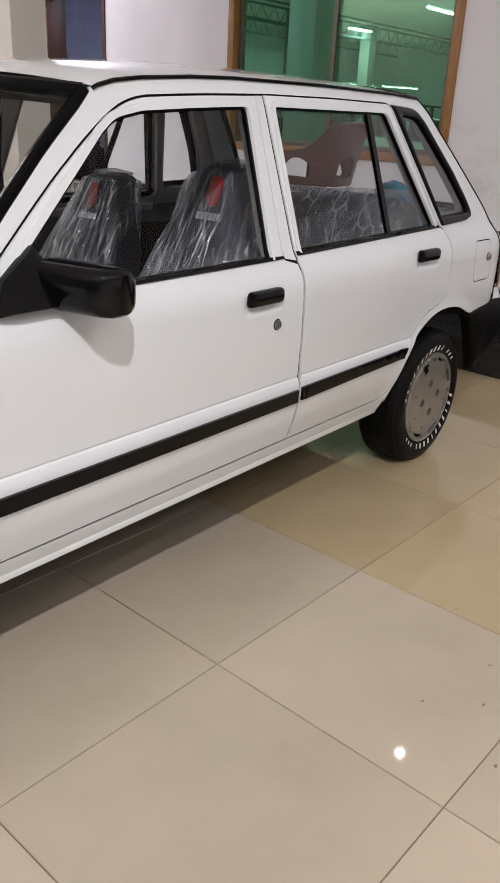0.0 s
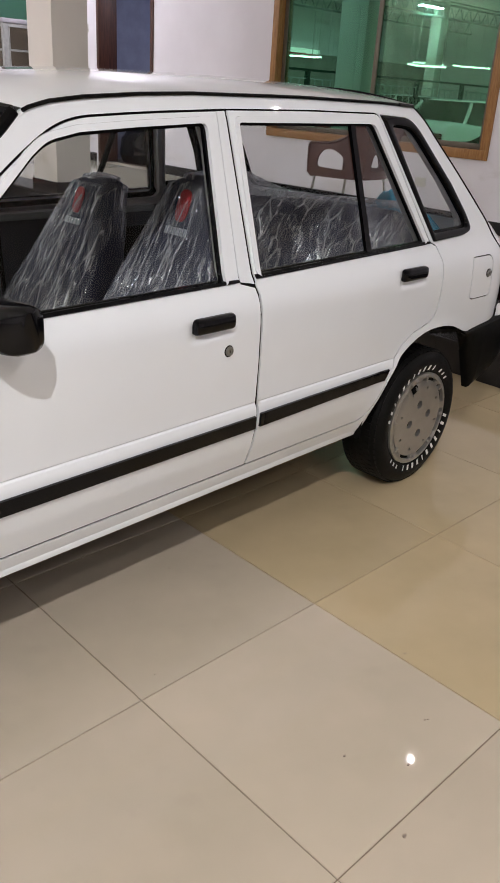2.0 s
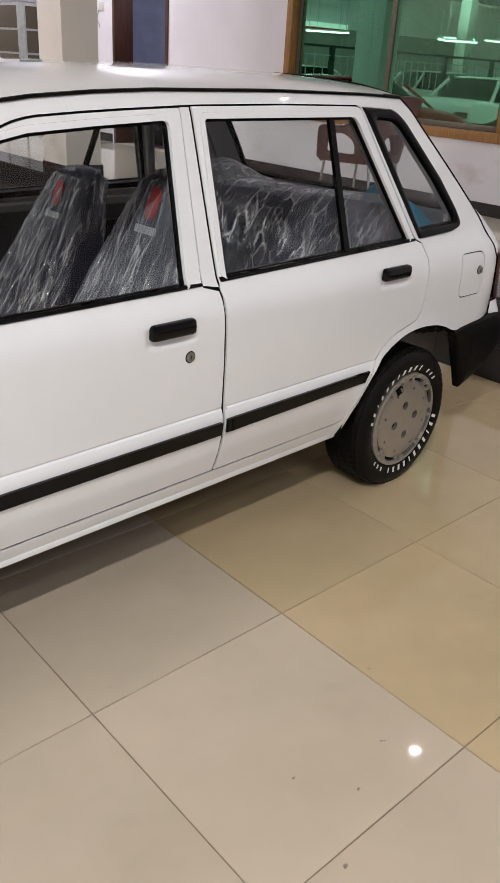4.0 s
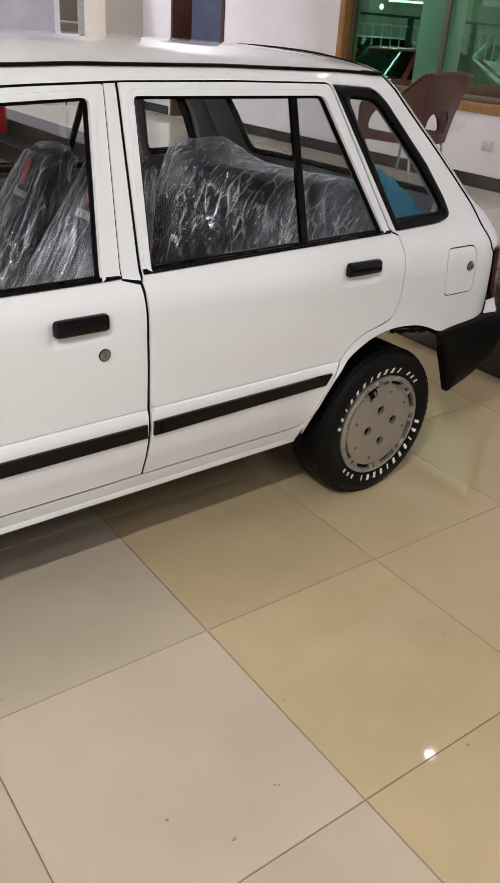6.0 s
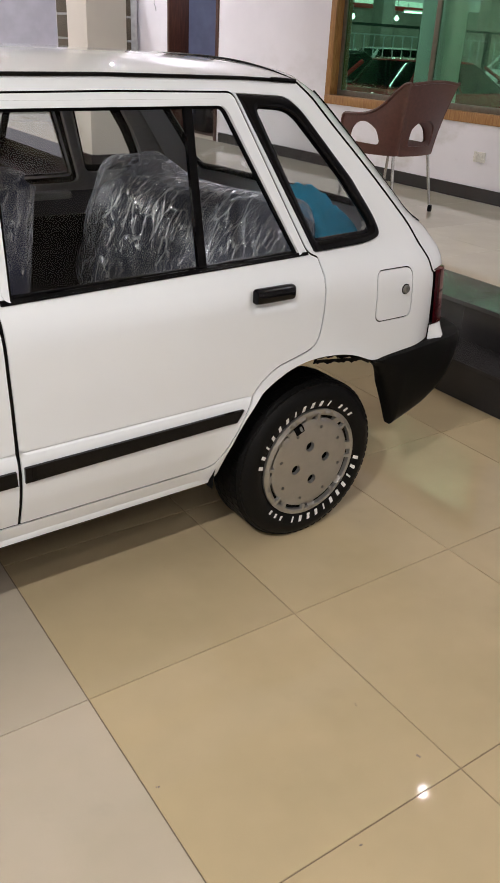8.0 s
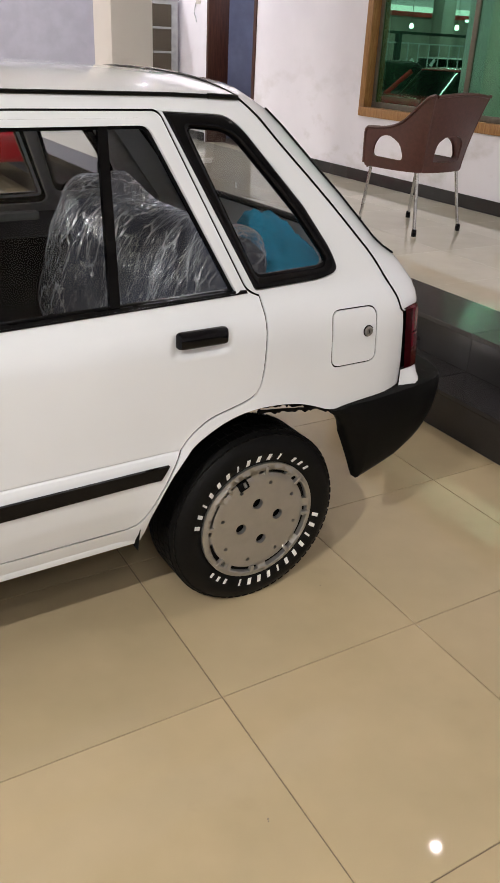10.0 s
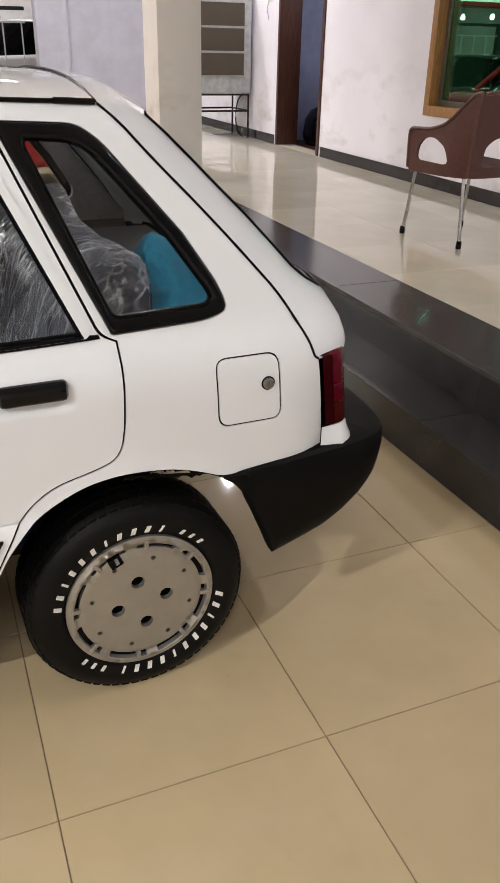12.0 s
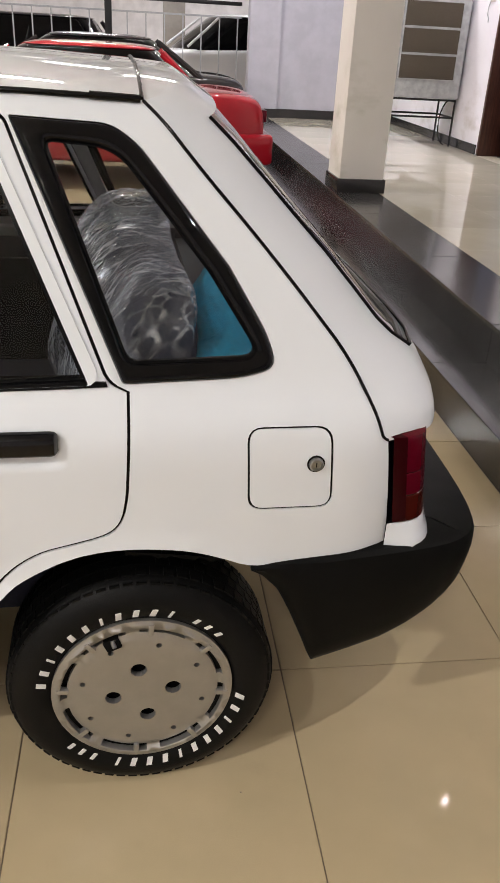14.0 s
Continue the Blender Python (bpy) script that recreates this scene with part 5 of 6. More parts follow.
def front_seat(yc, lean, base, low=0.0, name="front_seat"):
    """Bucket seat with a high tapering back, under a clear film."""
    prof = [(0.42, 0.235, 0.075), (0.50, 0.25, 0.085), (0.62, 0.255, 0.085), (0.74, 0.245, 0.08), (0.83, 0.215, 0.072), (0.90, 0.165, 0.066), (0.96, 0.125, 0.062), (1.02, 0.112, 0.058), (1.055, 0.098, 0.05), (1.07, 0.06, 0.03)]
    rings = [ring_se(base + lean * (z - 0.42), yc, z, wx, wy) for z, wy, wx in prof]
    seat = part(name, loft([[(x, y, z - low) for x, y, z in r] for r in rings]), M_FABRIC, car, "navy fabric front seat under clear plastic film", smooth=60)
    cush = []
    for x, z0, z1, w in ((-1.52, 0.36, 0.46, 0.20), (-1.50, 0.33, 0.50, 0.24), (-1.40, 0.32, 0.52, 0.25), (-1.20, 0.32, 0.50, 0.25), (-1.00, 0.32, 0.48, 0.24), (-0.96, 0.34, 0.46, 0.22)):
        ring = []
        for a in range(24):
            t = 2 * math.pi * a / 24
            c, s = math.cos(t), math.sin(t)
            ring.append((x, yc + w * math.copysign(abs(c) ** 0.5, c), (z0 + z1) / 2 + (z1 - z0) / 2 * math.copysign(abs(s) ** 0.5, s)))
        cush.append(ring)
    part("cushion", loft(cush), M_FABRIC, seat, smooth=60)
    film = []
    for z in np.linspace(0.54, 1.074, 40):
        f = (z - 0.54) / 0.534
        wy = 0.300 - 0.178 * f ** 1.05 if f < 0.97 else 0.09
        wx = 0.150 - 0.085 * f if f < 0.97 else 0.045
        ring = ring_se(base + lean * (z - 0.42) - 0.012 * (1 - f), yc, z, wx, wy, 180, 0.66)
        out = []
        for q in ring:
            d = Vector((q[0] - (base + lean * (z - 0.42)), q[1] - yc, 0)).normalized()
            ang = math.atan2(d.y, d.x)
            fold = abs(noise.noise(Vector((math.cos(ang) * 5.5 + yc, math.sin(ang) * 5.5, z * 1.6)))) * 0.030 + abs(noise.noise(Vector((math.cos(ang) * 13, math.sin(ang) * 13 + yc, z * 3.5)))) * 0.015 + abs(noise.noise(Vector((math.cos(ang) * 27 + 4, math.sin(ang) * 27 + yc, z * 4.5)))) * 0.006
            out.append((q[0] - d.x * fold * (1.15 - f * 0.6), q[1] - d.y * fold * (1.15 - f * 0.6), z - low))
        film.append(out)
    film.append([(base + lean * 0.66, yc, 1.086 - low)] * 180)
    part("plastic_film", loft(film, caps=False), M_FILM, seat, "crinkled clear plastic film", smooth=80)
    xt = base + lean * (0.985 - 0.42) - 0.064
    tag = loft([[(x, 0.025 * math.copysign(abs(math.cos(a)) ** 0.7, math.cos(a)), 0.046 * math.copysign(abs(math.sin(a)) ** 0.7, math.sin(a))) for a in [6.2832 * k / 28 for k in range(28)]] for x in (-0.002, 0.002)])
    tag.transform(Matrix.Translation((xt, yc, 0.995 - low)) @ Matrix.Rotation(radians(20), 4, "Y"))
    part("emblem", tag, M_REDTAG, seat, "red embroidered emblem")
    bm = bmesh.new()
    for k in range(6):
        b = box(-0.0015, -0.0055, -0.011, 0.0015, 0.0055, 0.011)
        b.transform(Matrix.Translation((xt - 0.027, yc - 0.04 + 0.016 * k, 0.925 - low)) @ Matrix.Rotation(radians(20), 4, "Y"))
        merge(bm, b)
    part("emblem_bars", bm, M_TAGWHITE, seat, "pale woven marking", smooth=None)
    return seat


front_seat(0.405, 0.36, -0.965)
front_seat(CW - 0.45, 0.42, -0.885, 0.078)

# rear bench
rings = []
for y, h0 in ((0.20, 0.85), (0.22, 0.93), (0.30, 0.948), (0.60, 0.945), (HALF, 0.93), (CW - 0.60, 0.915), (CW - 0.30, 0.905), (CW - 0.22, 0.88), (CW - 0.20, 0.80)):
    ring = []
    for a in range(20):
        t = 2 * math.pi * a / 20
        c, s = math.cos(t), math.sin(t)
        z = 0.42 + (h0 - 0.42) * (0.5 + 0.5 * math.copysign(abs(s) ** 0.5, s))
        ring.append((-0.10 + 0.32 * (z - 0.42) + 0.075 * math.copysign(abs(c) ** 0.5, c), y, z))
    rings.append(ring)
bench = part("rear_bench", loft(rings), M_FABRIC, car, "navy rear bench seat under crumpled plastic film", smooth=60)
rings = []
for y in (0.20, 0.24, 0.6, HALF, CW - 0.6, CW - 0.24, CW - 0.20):
    k = 0.9 if y in (0.20, CW - 0.20) else 1
    ring = []
    for a in range(20):
        t = 2 * math.pi * a / 20
        c, s = math.cos(t), math.sin(t)
        ring.append((-0.33 + 0.26 * k * math.copysign(abs(c) ** 0.45, c), y, 0.40 + 0.075 * k * math.copysign(abs(s) ** 0.5, s)))
    rings.append(ring)
part("cushion", loft(rings), M_FABRIC, bench, smooth=60)
rings = []
ys = np.linspace(0.20, CW - 0.20, 60)
for y in ys:
    f = (y - 0.20) / (CW - 0.40)
    top = 0.955 + 0.050 * math.exp(-((y - 1.12) / 0.17) ** 2) + 0.022 * math.exp(-((y - 0.34) / 0.2) ** 2) - 0.05 * math.exp(-((y - 0.18) / 0.04) ** 2) - 0.06 * math.exp(-((y - CW + 0.18) / 0.05) ** 2)
    bulge = 0.05 + 0.07 * math.exp(-((y - 1.1) / 0.25) ** 2)
    ring = []
    for k in range(48):
        t = 2 * math.pi * k / 48
        c, s = math.cos(t), math.sin(t)
        z = 0.50 + (top - 0.50) * (0.5 + 0.5 * math.copysign(abs(s) ** 0.55, s))
        cx = -0.08 + 0.30 * (z - 0.42)
        w = (0.085 if c < 0 else 0.05) + (bulge * (1 - abs(2 * f - 1) ** 6) if c < 0 else 0.0)
        p = Vector((cx + w * math.copysign(abs(c) ** 0.6, c), y, z))
        n1 = noise.noise(Vector((p.x * 8, p.y * 5, p.z * 6)))
        n2 = noise.noise(Vector((p.x * 20, p.y * 11, p.z * 17)) + Vector((3, 1, 7)))
        p += Vector((c, 0, s)) * (0.022 * n1 + 0.007 * abs(n2)) * (0.6 if c > 0 else 1.0)
        ring.append(tuple(p))
    rings.append(ring)
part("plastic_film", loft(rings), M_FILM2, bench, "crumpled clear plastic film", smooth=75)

# cargo shelf, side trims, dashboard, wheel
part("cargo_floor", box(0.08, 0.18, 0.565, 0.55, CW - 0.18, 0.585, 0.006), M_CABIN, car)
for y in (0.318, CW - 0.338):
    bm = box(-0.46, y, 0.33, 0.10, y + 0.02, 0.785, 0.006)
    box(0.10, y, 0.585, 0.50, y + 0.02, 0.785, 0.006, bm=bm)
    part("wheel_house", bm, M_DARK, car)
for y in (0.03, CW - 0.18):
    part("inner_arch_panel", box(0.09, y, 0.567, 0.40, y + 0.15, 0.580, 0.003), M_DARK, car)
part("cargo_shelf", box(0.16, 0.16, 0.79, 0.46, CW - 0.16, 0.81, 0.006), M_CABIN, car, "dark grey parcel shelf")
for far in (False, True):
    f = lambda y: CW - y if far else y
    a, b = sorted((f(0.075), f(0.13)))
    part("door_ledge", box(-1.80, a, 0.800, -0.10, b, 0.828, 0.008), M_CABINLIGHT, car, "grey door top ledge")
    part("window_winder", tube([(-1.35, f(0.12), 0.66), (-1.35, f(0.15), 0.66), (-1.27, f(0.155), 0.63)], 0.008), M_BLACK, car)
rings = []
for y in np.linspace(0.10, CW - 0.10, 15):
    rings.append([(-1.98, y, 0.50), (-1.70, y, 0.52), (-1.60, y, 0.62), (-1.60, y, 0.74), (-1.68, y, 0.80), (-1.95, y, 0.84)])
part("dashboard", loft(rings), M_CABIN, car, "dark grey dashboard", smooth=40)
bm = bmesh.new()
cx, cy, cz = -1.42, CW - 0.405, 0.74
ringp = []
for k in range(33):
    a = 2 * math.pi * k / 32
    ringp.append((cx + 0.19 * math.cos(a) * 0.42, cy + 0.19 * math.sin(a), cz + 0.19 * math.cos(a) * 0.91))
tube(ringp, 0.014, 8, bm=bm)
tube([(cx, cy - 0.18, cz), (cx - 0.03, cy, cz - 0.02), (cx, cy + 0.18, cz)], 0.014, 8, bm=bm)
tube([(cx - 0.03, cy, cz - 0.02), (cx - 0.26, cy, cz - 0.12)], 0.022, 8, bm=bm)
part("steering_wheel", bm, M_BLACK, car, "black steering wheel")
part("floor_pan", box(-1.95, 0.13, 0.312, -0.38, CW - 0.13, 0.325), M_DARK, car)
part("rear_view_mirror", box(-1.50, HALF - 0.10, 1.17, -1.475, HALF + 0.10, 1.22, 0.008), M_BLACK, car)
for far in (False, True):
    pts = [(-0.92, 0.22, 1.20), (-0.90, 0.16, 1.0), (-0.86, 0.13, 0.80), (-0.84, 0.12, 0.5)]
    part("seat_belt", tube([(x, CW - y if far else y, z) for x, y, z in pts], 0.010, 6), M_DARK, car)

# a turquoise cloth heaped on the shelf (loose)
cl = []
N = 26
for i in range(N):
    row = []
    for j in range(N):
        u, v = i / (N - 1), j / (N - 1)
        x, y = 0.085 + 0.30 * u, 0.18 + 0.34 * v
        ridge = math.exp(-((v - 0.58) / 0.34) ** 2 - ((u - 0.34) / 0.42) ** 2)
        z = 0.826 + 0.16 * ridge + 0.03 * math.exp(-((v - 0.3) / 0.3) ** 2 - ((u - 0.7) / 0.3) ** 2)
        z += 0.026 * noise.noise(Vector((x * 16, y * 16, 2))) + 0.024 * abs(noise.noise(Vector((x * 34, y * 22, 5)))) + 0.010 * abs(noise.noise(Vector((x * 70, y * 55, 9))))
        if min(u, v, 1 - u, 1 - v) < 0.02:
            z = 0.812
        row.append((x, y, max(0.812, z)))
    cl.append(row)
bm = loft(cl, closed=False)
bmesh.ops.solidify(bm, geom=bm.faces[:], thickness=0.004)
cloth = tagged(finish("cloth", bm, M_CLOTH, smooth=80), "crumpled turquoise cloth lying on the car's parcel shelf", "cloth")
cloth.matrix_world = CAR

# ---- things on the walkway ----
chair = thing("armchair", pose(4.20, 2.945, PLAT, 0, 0, -83), "brown moulded resin armchair with steel legs, back turned, on the walkway", "chair")


def arm_place(s):
    def f(x, z):
        k, h = min(1.0, max(0.0, x / 0.215)), max(0.0, (z - 0.38) / 0.46)
        return (x + k * (0.05 * h + 0.05 * h * h - 0.013), s * ((1 - k * k) * (0.258 - 0.12 * max(0.0, 0.46 - z)) + k * k * (0.205 * (0.90 + 0.36 * h ** 1.4))), z)
    return f


ARM = rounded([(-0.245, 0.380), (-0.255, 0.600), (-0.235, 0.622), (-0.06, 0.630), (0.05, 0.665), (0.13, 0.765), (0.185, 0.832), (0.217, 0.838), (0.217, 0.60), (0.217, 0.385)],
              [0.02, 0.02, 0.01, 0.03, 0.05, 0.04, 0.03, 0.01, 0.0, 0.02])
ARM_HOLE = rounded([(-0.175, 0.452), (-0.165, 0.530), (-0.115, 0.580), (-0.03, 0.588), (0.055, 0.545), (0.085, 0.470), (0.075, 0.447)], 0.035, 5)
for s in (1, -1):
    finish_mesh("armrest", sheet(ARM, [ARM_HOLE], arm_place(s), 0.03, 0.014, (0, -s, 0)), M_CHAIR, chair)
    part("arm_lip", tube([arm_place(s)(x, z) for x, z in soften([(-0.252, 0.40), (-0.253, 0.60), (-0.235, 0.622), (-0.06, 0.630), (0.05, 0.665), (0.13, 0.765), (0.185, 0.832), (0.217, 0.838)], False)], 0.010, 8), M_CHAIR, chair)


def back_place(y, z):
    f = (z - 0.38) / 0.46
    lean = 0.195 + 0.05 * f + 0.05 * f * f
    return (lean + 0.035 - 0.7 * y * y, y * (0.90 + 0.36 * max(0.0, f) ** 1.4), z + 0.016 * math.cos(y * 9) * f)


BACK = rounded([(-0.205, 0.385), (-0.205, 0.60), (-0.200, 0.835), (0.200, 0.835), (0.205, 0.60), (0.205, 0.385)], [0.02, 0, 0.03, 0.03, 0, 0.02])
BACK_HOLE = rounded([(-0.135, 0.445), (-0.120, 0.560), (-0.06, 0.598), (0.06, 0.598), (0.120, 0.560), (0.135, 0.445)], 0.03, 5)
back = finish_mesh("backrest", sheet(BACK, [BACK_HOLE], back_place, 0.025, 0.014, (-1, 0, 0)), M_CHAIR, chair)
part("back_lip", tube([back_place(y, 0.835) for y in np.linspace(-0.19, 0.19, 13)], 0.010, 8), M_CHAIR, back)
finish_mesh("seat", sheet(rounded([(-0.245, -0.245), (-0.245, 0.245), (0.20, 0.20), (0.20, -0.20)], 0.03), [],
                          lambda x, y: (x, y, 0.415 - 0.018 * math.cos(x * 5) * (1 - (y / 0.26) ** 2) - (0.02 if x < -0.21 else 0)), 0.035, 0.022, (0, 0, -1)), M_CHAIR, chair)
for lx, ly, ex, ey in ((-0.20, 0.225, -0.245, 0.245), (-0.20, -0.225, -0.245, -0.245), (0.17, 0.185, 0.235, 0.215), (0.17, -0.185, 0.235, -0.215)):
    leg = part("leg", tube([(lx, ly, 0.405), ((lx + ex) / 2, (ly + ey) / 2, 0.2), (ex, ey, 0.006)], 0.0105), M_STEEL, chair, "brushed steel leg")
    part("foot_cap", lathe([(0.0, 0.0), (0.016, 0.0), (0.017, 0.02), (0.014, 0.045), (0.0, 0.045)], 16, "z", (ex, ey, 0)), M_BLACK, leg, "black rubber foot")

cooler = thing("air_cooler", pose(0, 0, 0), "grey sheet-metal evaporative air cooler with straw pads on a stand", "air cooler")
CX0, CX1, CY0, CY1, CZ0, CZ1 = 4.27, 5.085, 8.55, 9.15, 0.855, 1.86
part("body", box(CX0, CY0 + 0.012, CZ0, CX1, CY1, CZ1, 0.012), M_COOLER, cooler)
GX0, GX1 = CX0 + 0.07, CX1 - 0.085
for k in range(3):
    z0 = 1.045 + k * 0.262
    pad = part("pad_frame", ring_boxes(0, 0.014, GX0, GX1, z0, z0 + 0.258, 0.010, 0.002), M_COOLER, cooler)
    pad.data.transform(Matrix(((0, 1, 0, 0), (1, 0, 0, CY0), (0, 0, 1, 0), (0, 0, 0, 1))))
    p = part("straw_pad", box(GX0 + 0.01, CY0 + 0.006, z0 + 0.01, GX1 - 0.01, CY0 + 0.014, z0 + 0.248, 0.002), M_COOLPAD, cooler, "brown straw cooling pad")
    for q in range(9):
        zz_ = z0 + 0.022 + q * 0.026
        b = box(GX0 + 0.01, CY0 + 0.001, zz_, GX1 - 0.01, CY0 + 0.0075, zz_ + 0.004)
        part("louvre", b, M_COOLPAD, cooler)
for k in range(3):
    z0 = 1.045 + k * 0.262
    part("straw_pad", box(CX0 - 0.004, CY0 + 0.07, z0 + 0.01, CX0 + 0.006, CY1 - 0.03, z0 + 0.248, 0.002), M_COOLPAD, cooler, "brown straw cooling pad")
part("lid", box(CX0 - 0.008, CY0, CZ1, CX1 + 0.008, CY1 + 0.01, CZ1 + 0.05, 0.012), M_GREYWALL, cooler, "pale green-grey lid")
stand = thing("cooler_stand", pose(0, 0, 0), "black iron stand under the air cooler", "stand")
for x, y in ((CX0 + 0.03, CY0 + 0.03), (CX1 - 0.02, CY0 + 0.03), (CX0 + 0.03, CY1 - 0.03), (CX1 - 0.02, CY1 - 0.03)):
    part("leg", tube([(x, y, CZ0), (x, y, PLAT)], 0.012), M_BLACKIRON, stand)
for z in (CZ0 - 0.012, 0.66):
    bm = bmesh.new()
    tube([(CX0 + 0.03, CY0 + 0.03, z), (CX1 - 0.02, CY0 + 0.03, z), (CX1 - 0.02, CY1 - 0.03, z), (CX0 + 0.03, CY1 - 0.03, z), (CX0 + 0.03, CY0 + 0.03, z)], 0.011, 8, bm=bm)
    part("rail", bm, M_BLACKIRON, stand)
hose = [(CX1 - 0.05, CY0 + 0.12, CZ0)] + [(CX1 - 0.05 - 0.10 * math.sin(a), CY0 + 0.12, 0.60 + 0.24 * math.cos(a)) for a in np.linspace(0.2, 2.9, 10)] + [(CX1 - 0.06, CY0 + 0.10, PLAT + 0.012)]
part("drain_hose", tube(hose, 0.008, 8), M_BLACK, cooler, "black drain hose")

win2 = thing("window_2", Matrix(), "brown-framed closed window behind the cooler", "window", kind="structure")
part("window_frame", ring_boxes(WALL_X - 0.02, WALL_X - 0.0005, 8.85, 10.4, 0.92, 2.45, 0.07), M_DOORWOOD, win2)
part("pane", box(WALL_X - 0.010, 8.92, 0.99, WALL_X - 0.004, 10.33, 2.38), M_GREENGLASS, win2)


def plate(x, y, z, w, h, label):
    t = thing("switch_plate", pose(x, y, z), label, "switch", "wall switches")
    part("plate", box(-0.012, -w / 2, -h / 2, 0.0, w / 2, h / 2, 0.004), M_SWITCH, t)
    for k in (-1, 1):
        part("rocker", box(-0.018, k * w / 4 - 0.010, -0.018, -0.012, k * w / 4 + 0.010, 0.018, 0.002), M_SWITCH, t)


plate(WALL_X, 8.10, 1.87, 0.11, 0.09, "white plastic light switch on the wall")
plate(WALL_X, 2.94, 0.67, 0.11, 0.075, "white plastic socket on the wall")
cab = thing("wall_cable", pose(WALL_X, 8.16, 1.84), "thin grey cable hanging from the switch", "cable")
part("wire", tube([(-0.006, 0.0, 0.0), (-0.008, 0.03, -0.06), (-0.007, 0.035, -0.12), (-0.006, 0.0, -0.16), (-0.006, -0.01, -0.20)], 0.005, 6), M_RAILBAR, cab)
# maroon bag; the room's shade is put into its black colour
bag = thing("bag", pose(WALL_X + 0.62, 7.80, PLAT - 0.02), "stuffed maroon bag, coloured black for shade, on the floor of the small room", "bag")
part("sack", loft([crumple(ring_se(0, 0, z, wx, wy, 28, 0.8), 1.0, 0.02, 3, 9.0) for z, wx, wy in ((0.0, 0.20, 0.26), (0.10, 0.24, 0.30), (0.28, 0.23, 0.28), (0.38, 0.17, 0.20), (0.44, 0.07, 0.09), (0.49, 0.09, 0.11))]), M_BLACK, bag, smooth=70)

# lights of the far hall, seen mirrored in the window
for x, y, z in ((-15.2, 17.2, 2.46), (-15.9, 18.0, 2.52), (-16.8, 18.4, 2.62), (-18.2, 17.2, 2.60), (-18.9, 18.0, 2.66), (-9.6, 18.6, 2.40), (-10.8, 19.4, 2.46)):
    t = thing("tube_light", pose(x, y, z, 0, 0, 35), "white fluorescent tube fitting, lit", "ceiling light", "far hall tube lights")
    part("batten", box(-0.62, -0.03, 0.02, 0.62, 0.03, 0.06, 0.004), M_SWITCH, t)
    part("diffuser", tube([(-0.6, 0, 0), (0.6, 0, 0)], 0.03), M_LAMPON, t)
    for q in (-0.5, 0.5):
        part("hanger", tube([(q, 0, 0.06), (q, 0, 4.6 - z)], 0.006, 6), M_TRUSS, t)
for x, y, z in ((-5.6, 18.4, 2.16), (-6.4, 18.2, 2.14), (-7.2, 18.0, 2.17), (-8.2, 18.3, 2.18), (-4.6, 18.3, 2.12)):
    t = thing("pendant_lamp", pose(x, y, z), "small lit bulb hanging on a long cord", "pendant lamp", "far hall pendant lamps")
    part("bulb", lathe([(0.0, -0.07), (0.05, -0.05), (0.065, 0.0), (0.045, 0.05), (0.02, 0.08), (0.0, 0.08)], 16, "z"), M_LAMPON, t)
    part("cord", tube([(0, 0, 0.08), (0, 0, 4.6 - z)], 0.006, 6), M_BLACK, t)
sign = thing("lit_sign", pose(-10.0, Y1 - 0.13, 2.70), "long lit white sign board with a red stripe", "sign")
part("board", box(-4.2, -0.10, 0.0, 4.2, 0.0, 0.16, 0.01), M_SIGN, sign)
part("stripe", box(-4.2, -0.11, -0.14, 4.2, 0.0, -0.005, 0.01), M_REDTAG, sign, "red stripe")

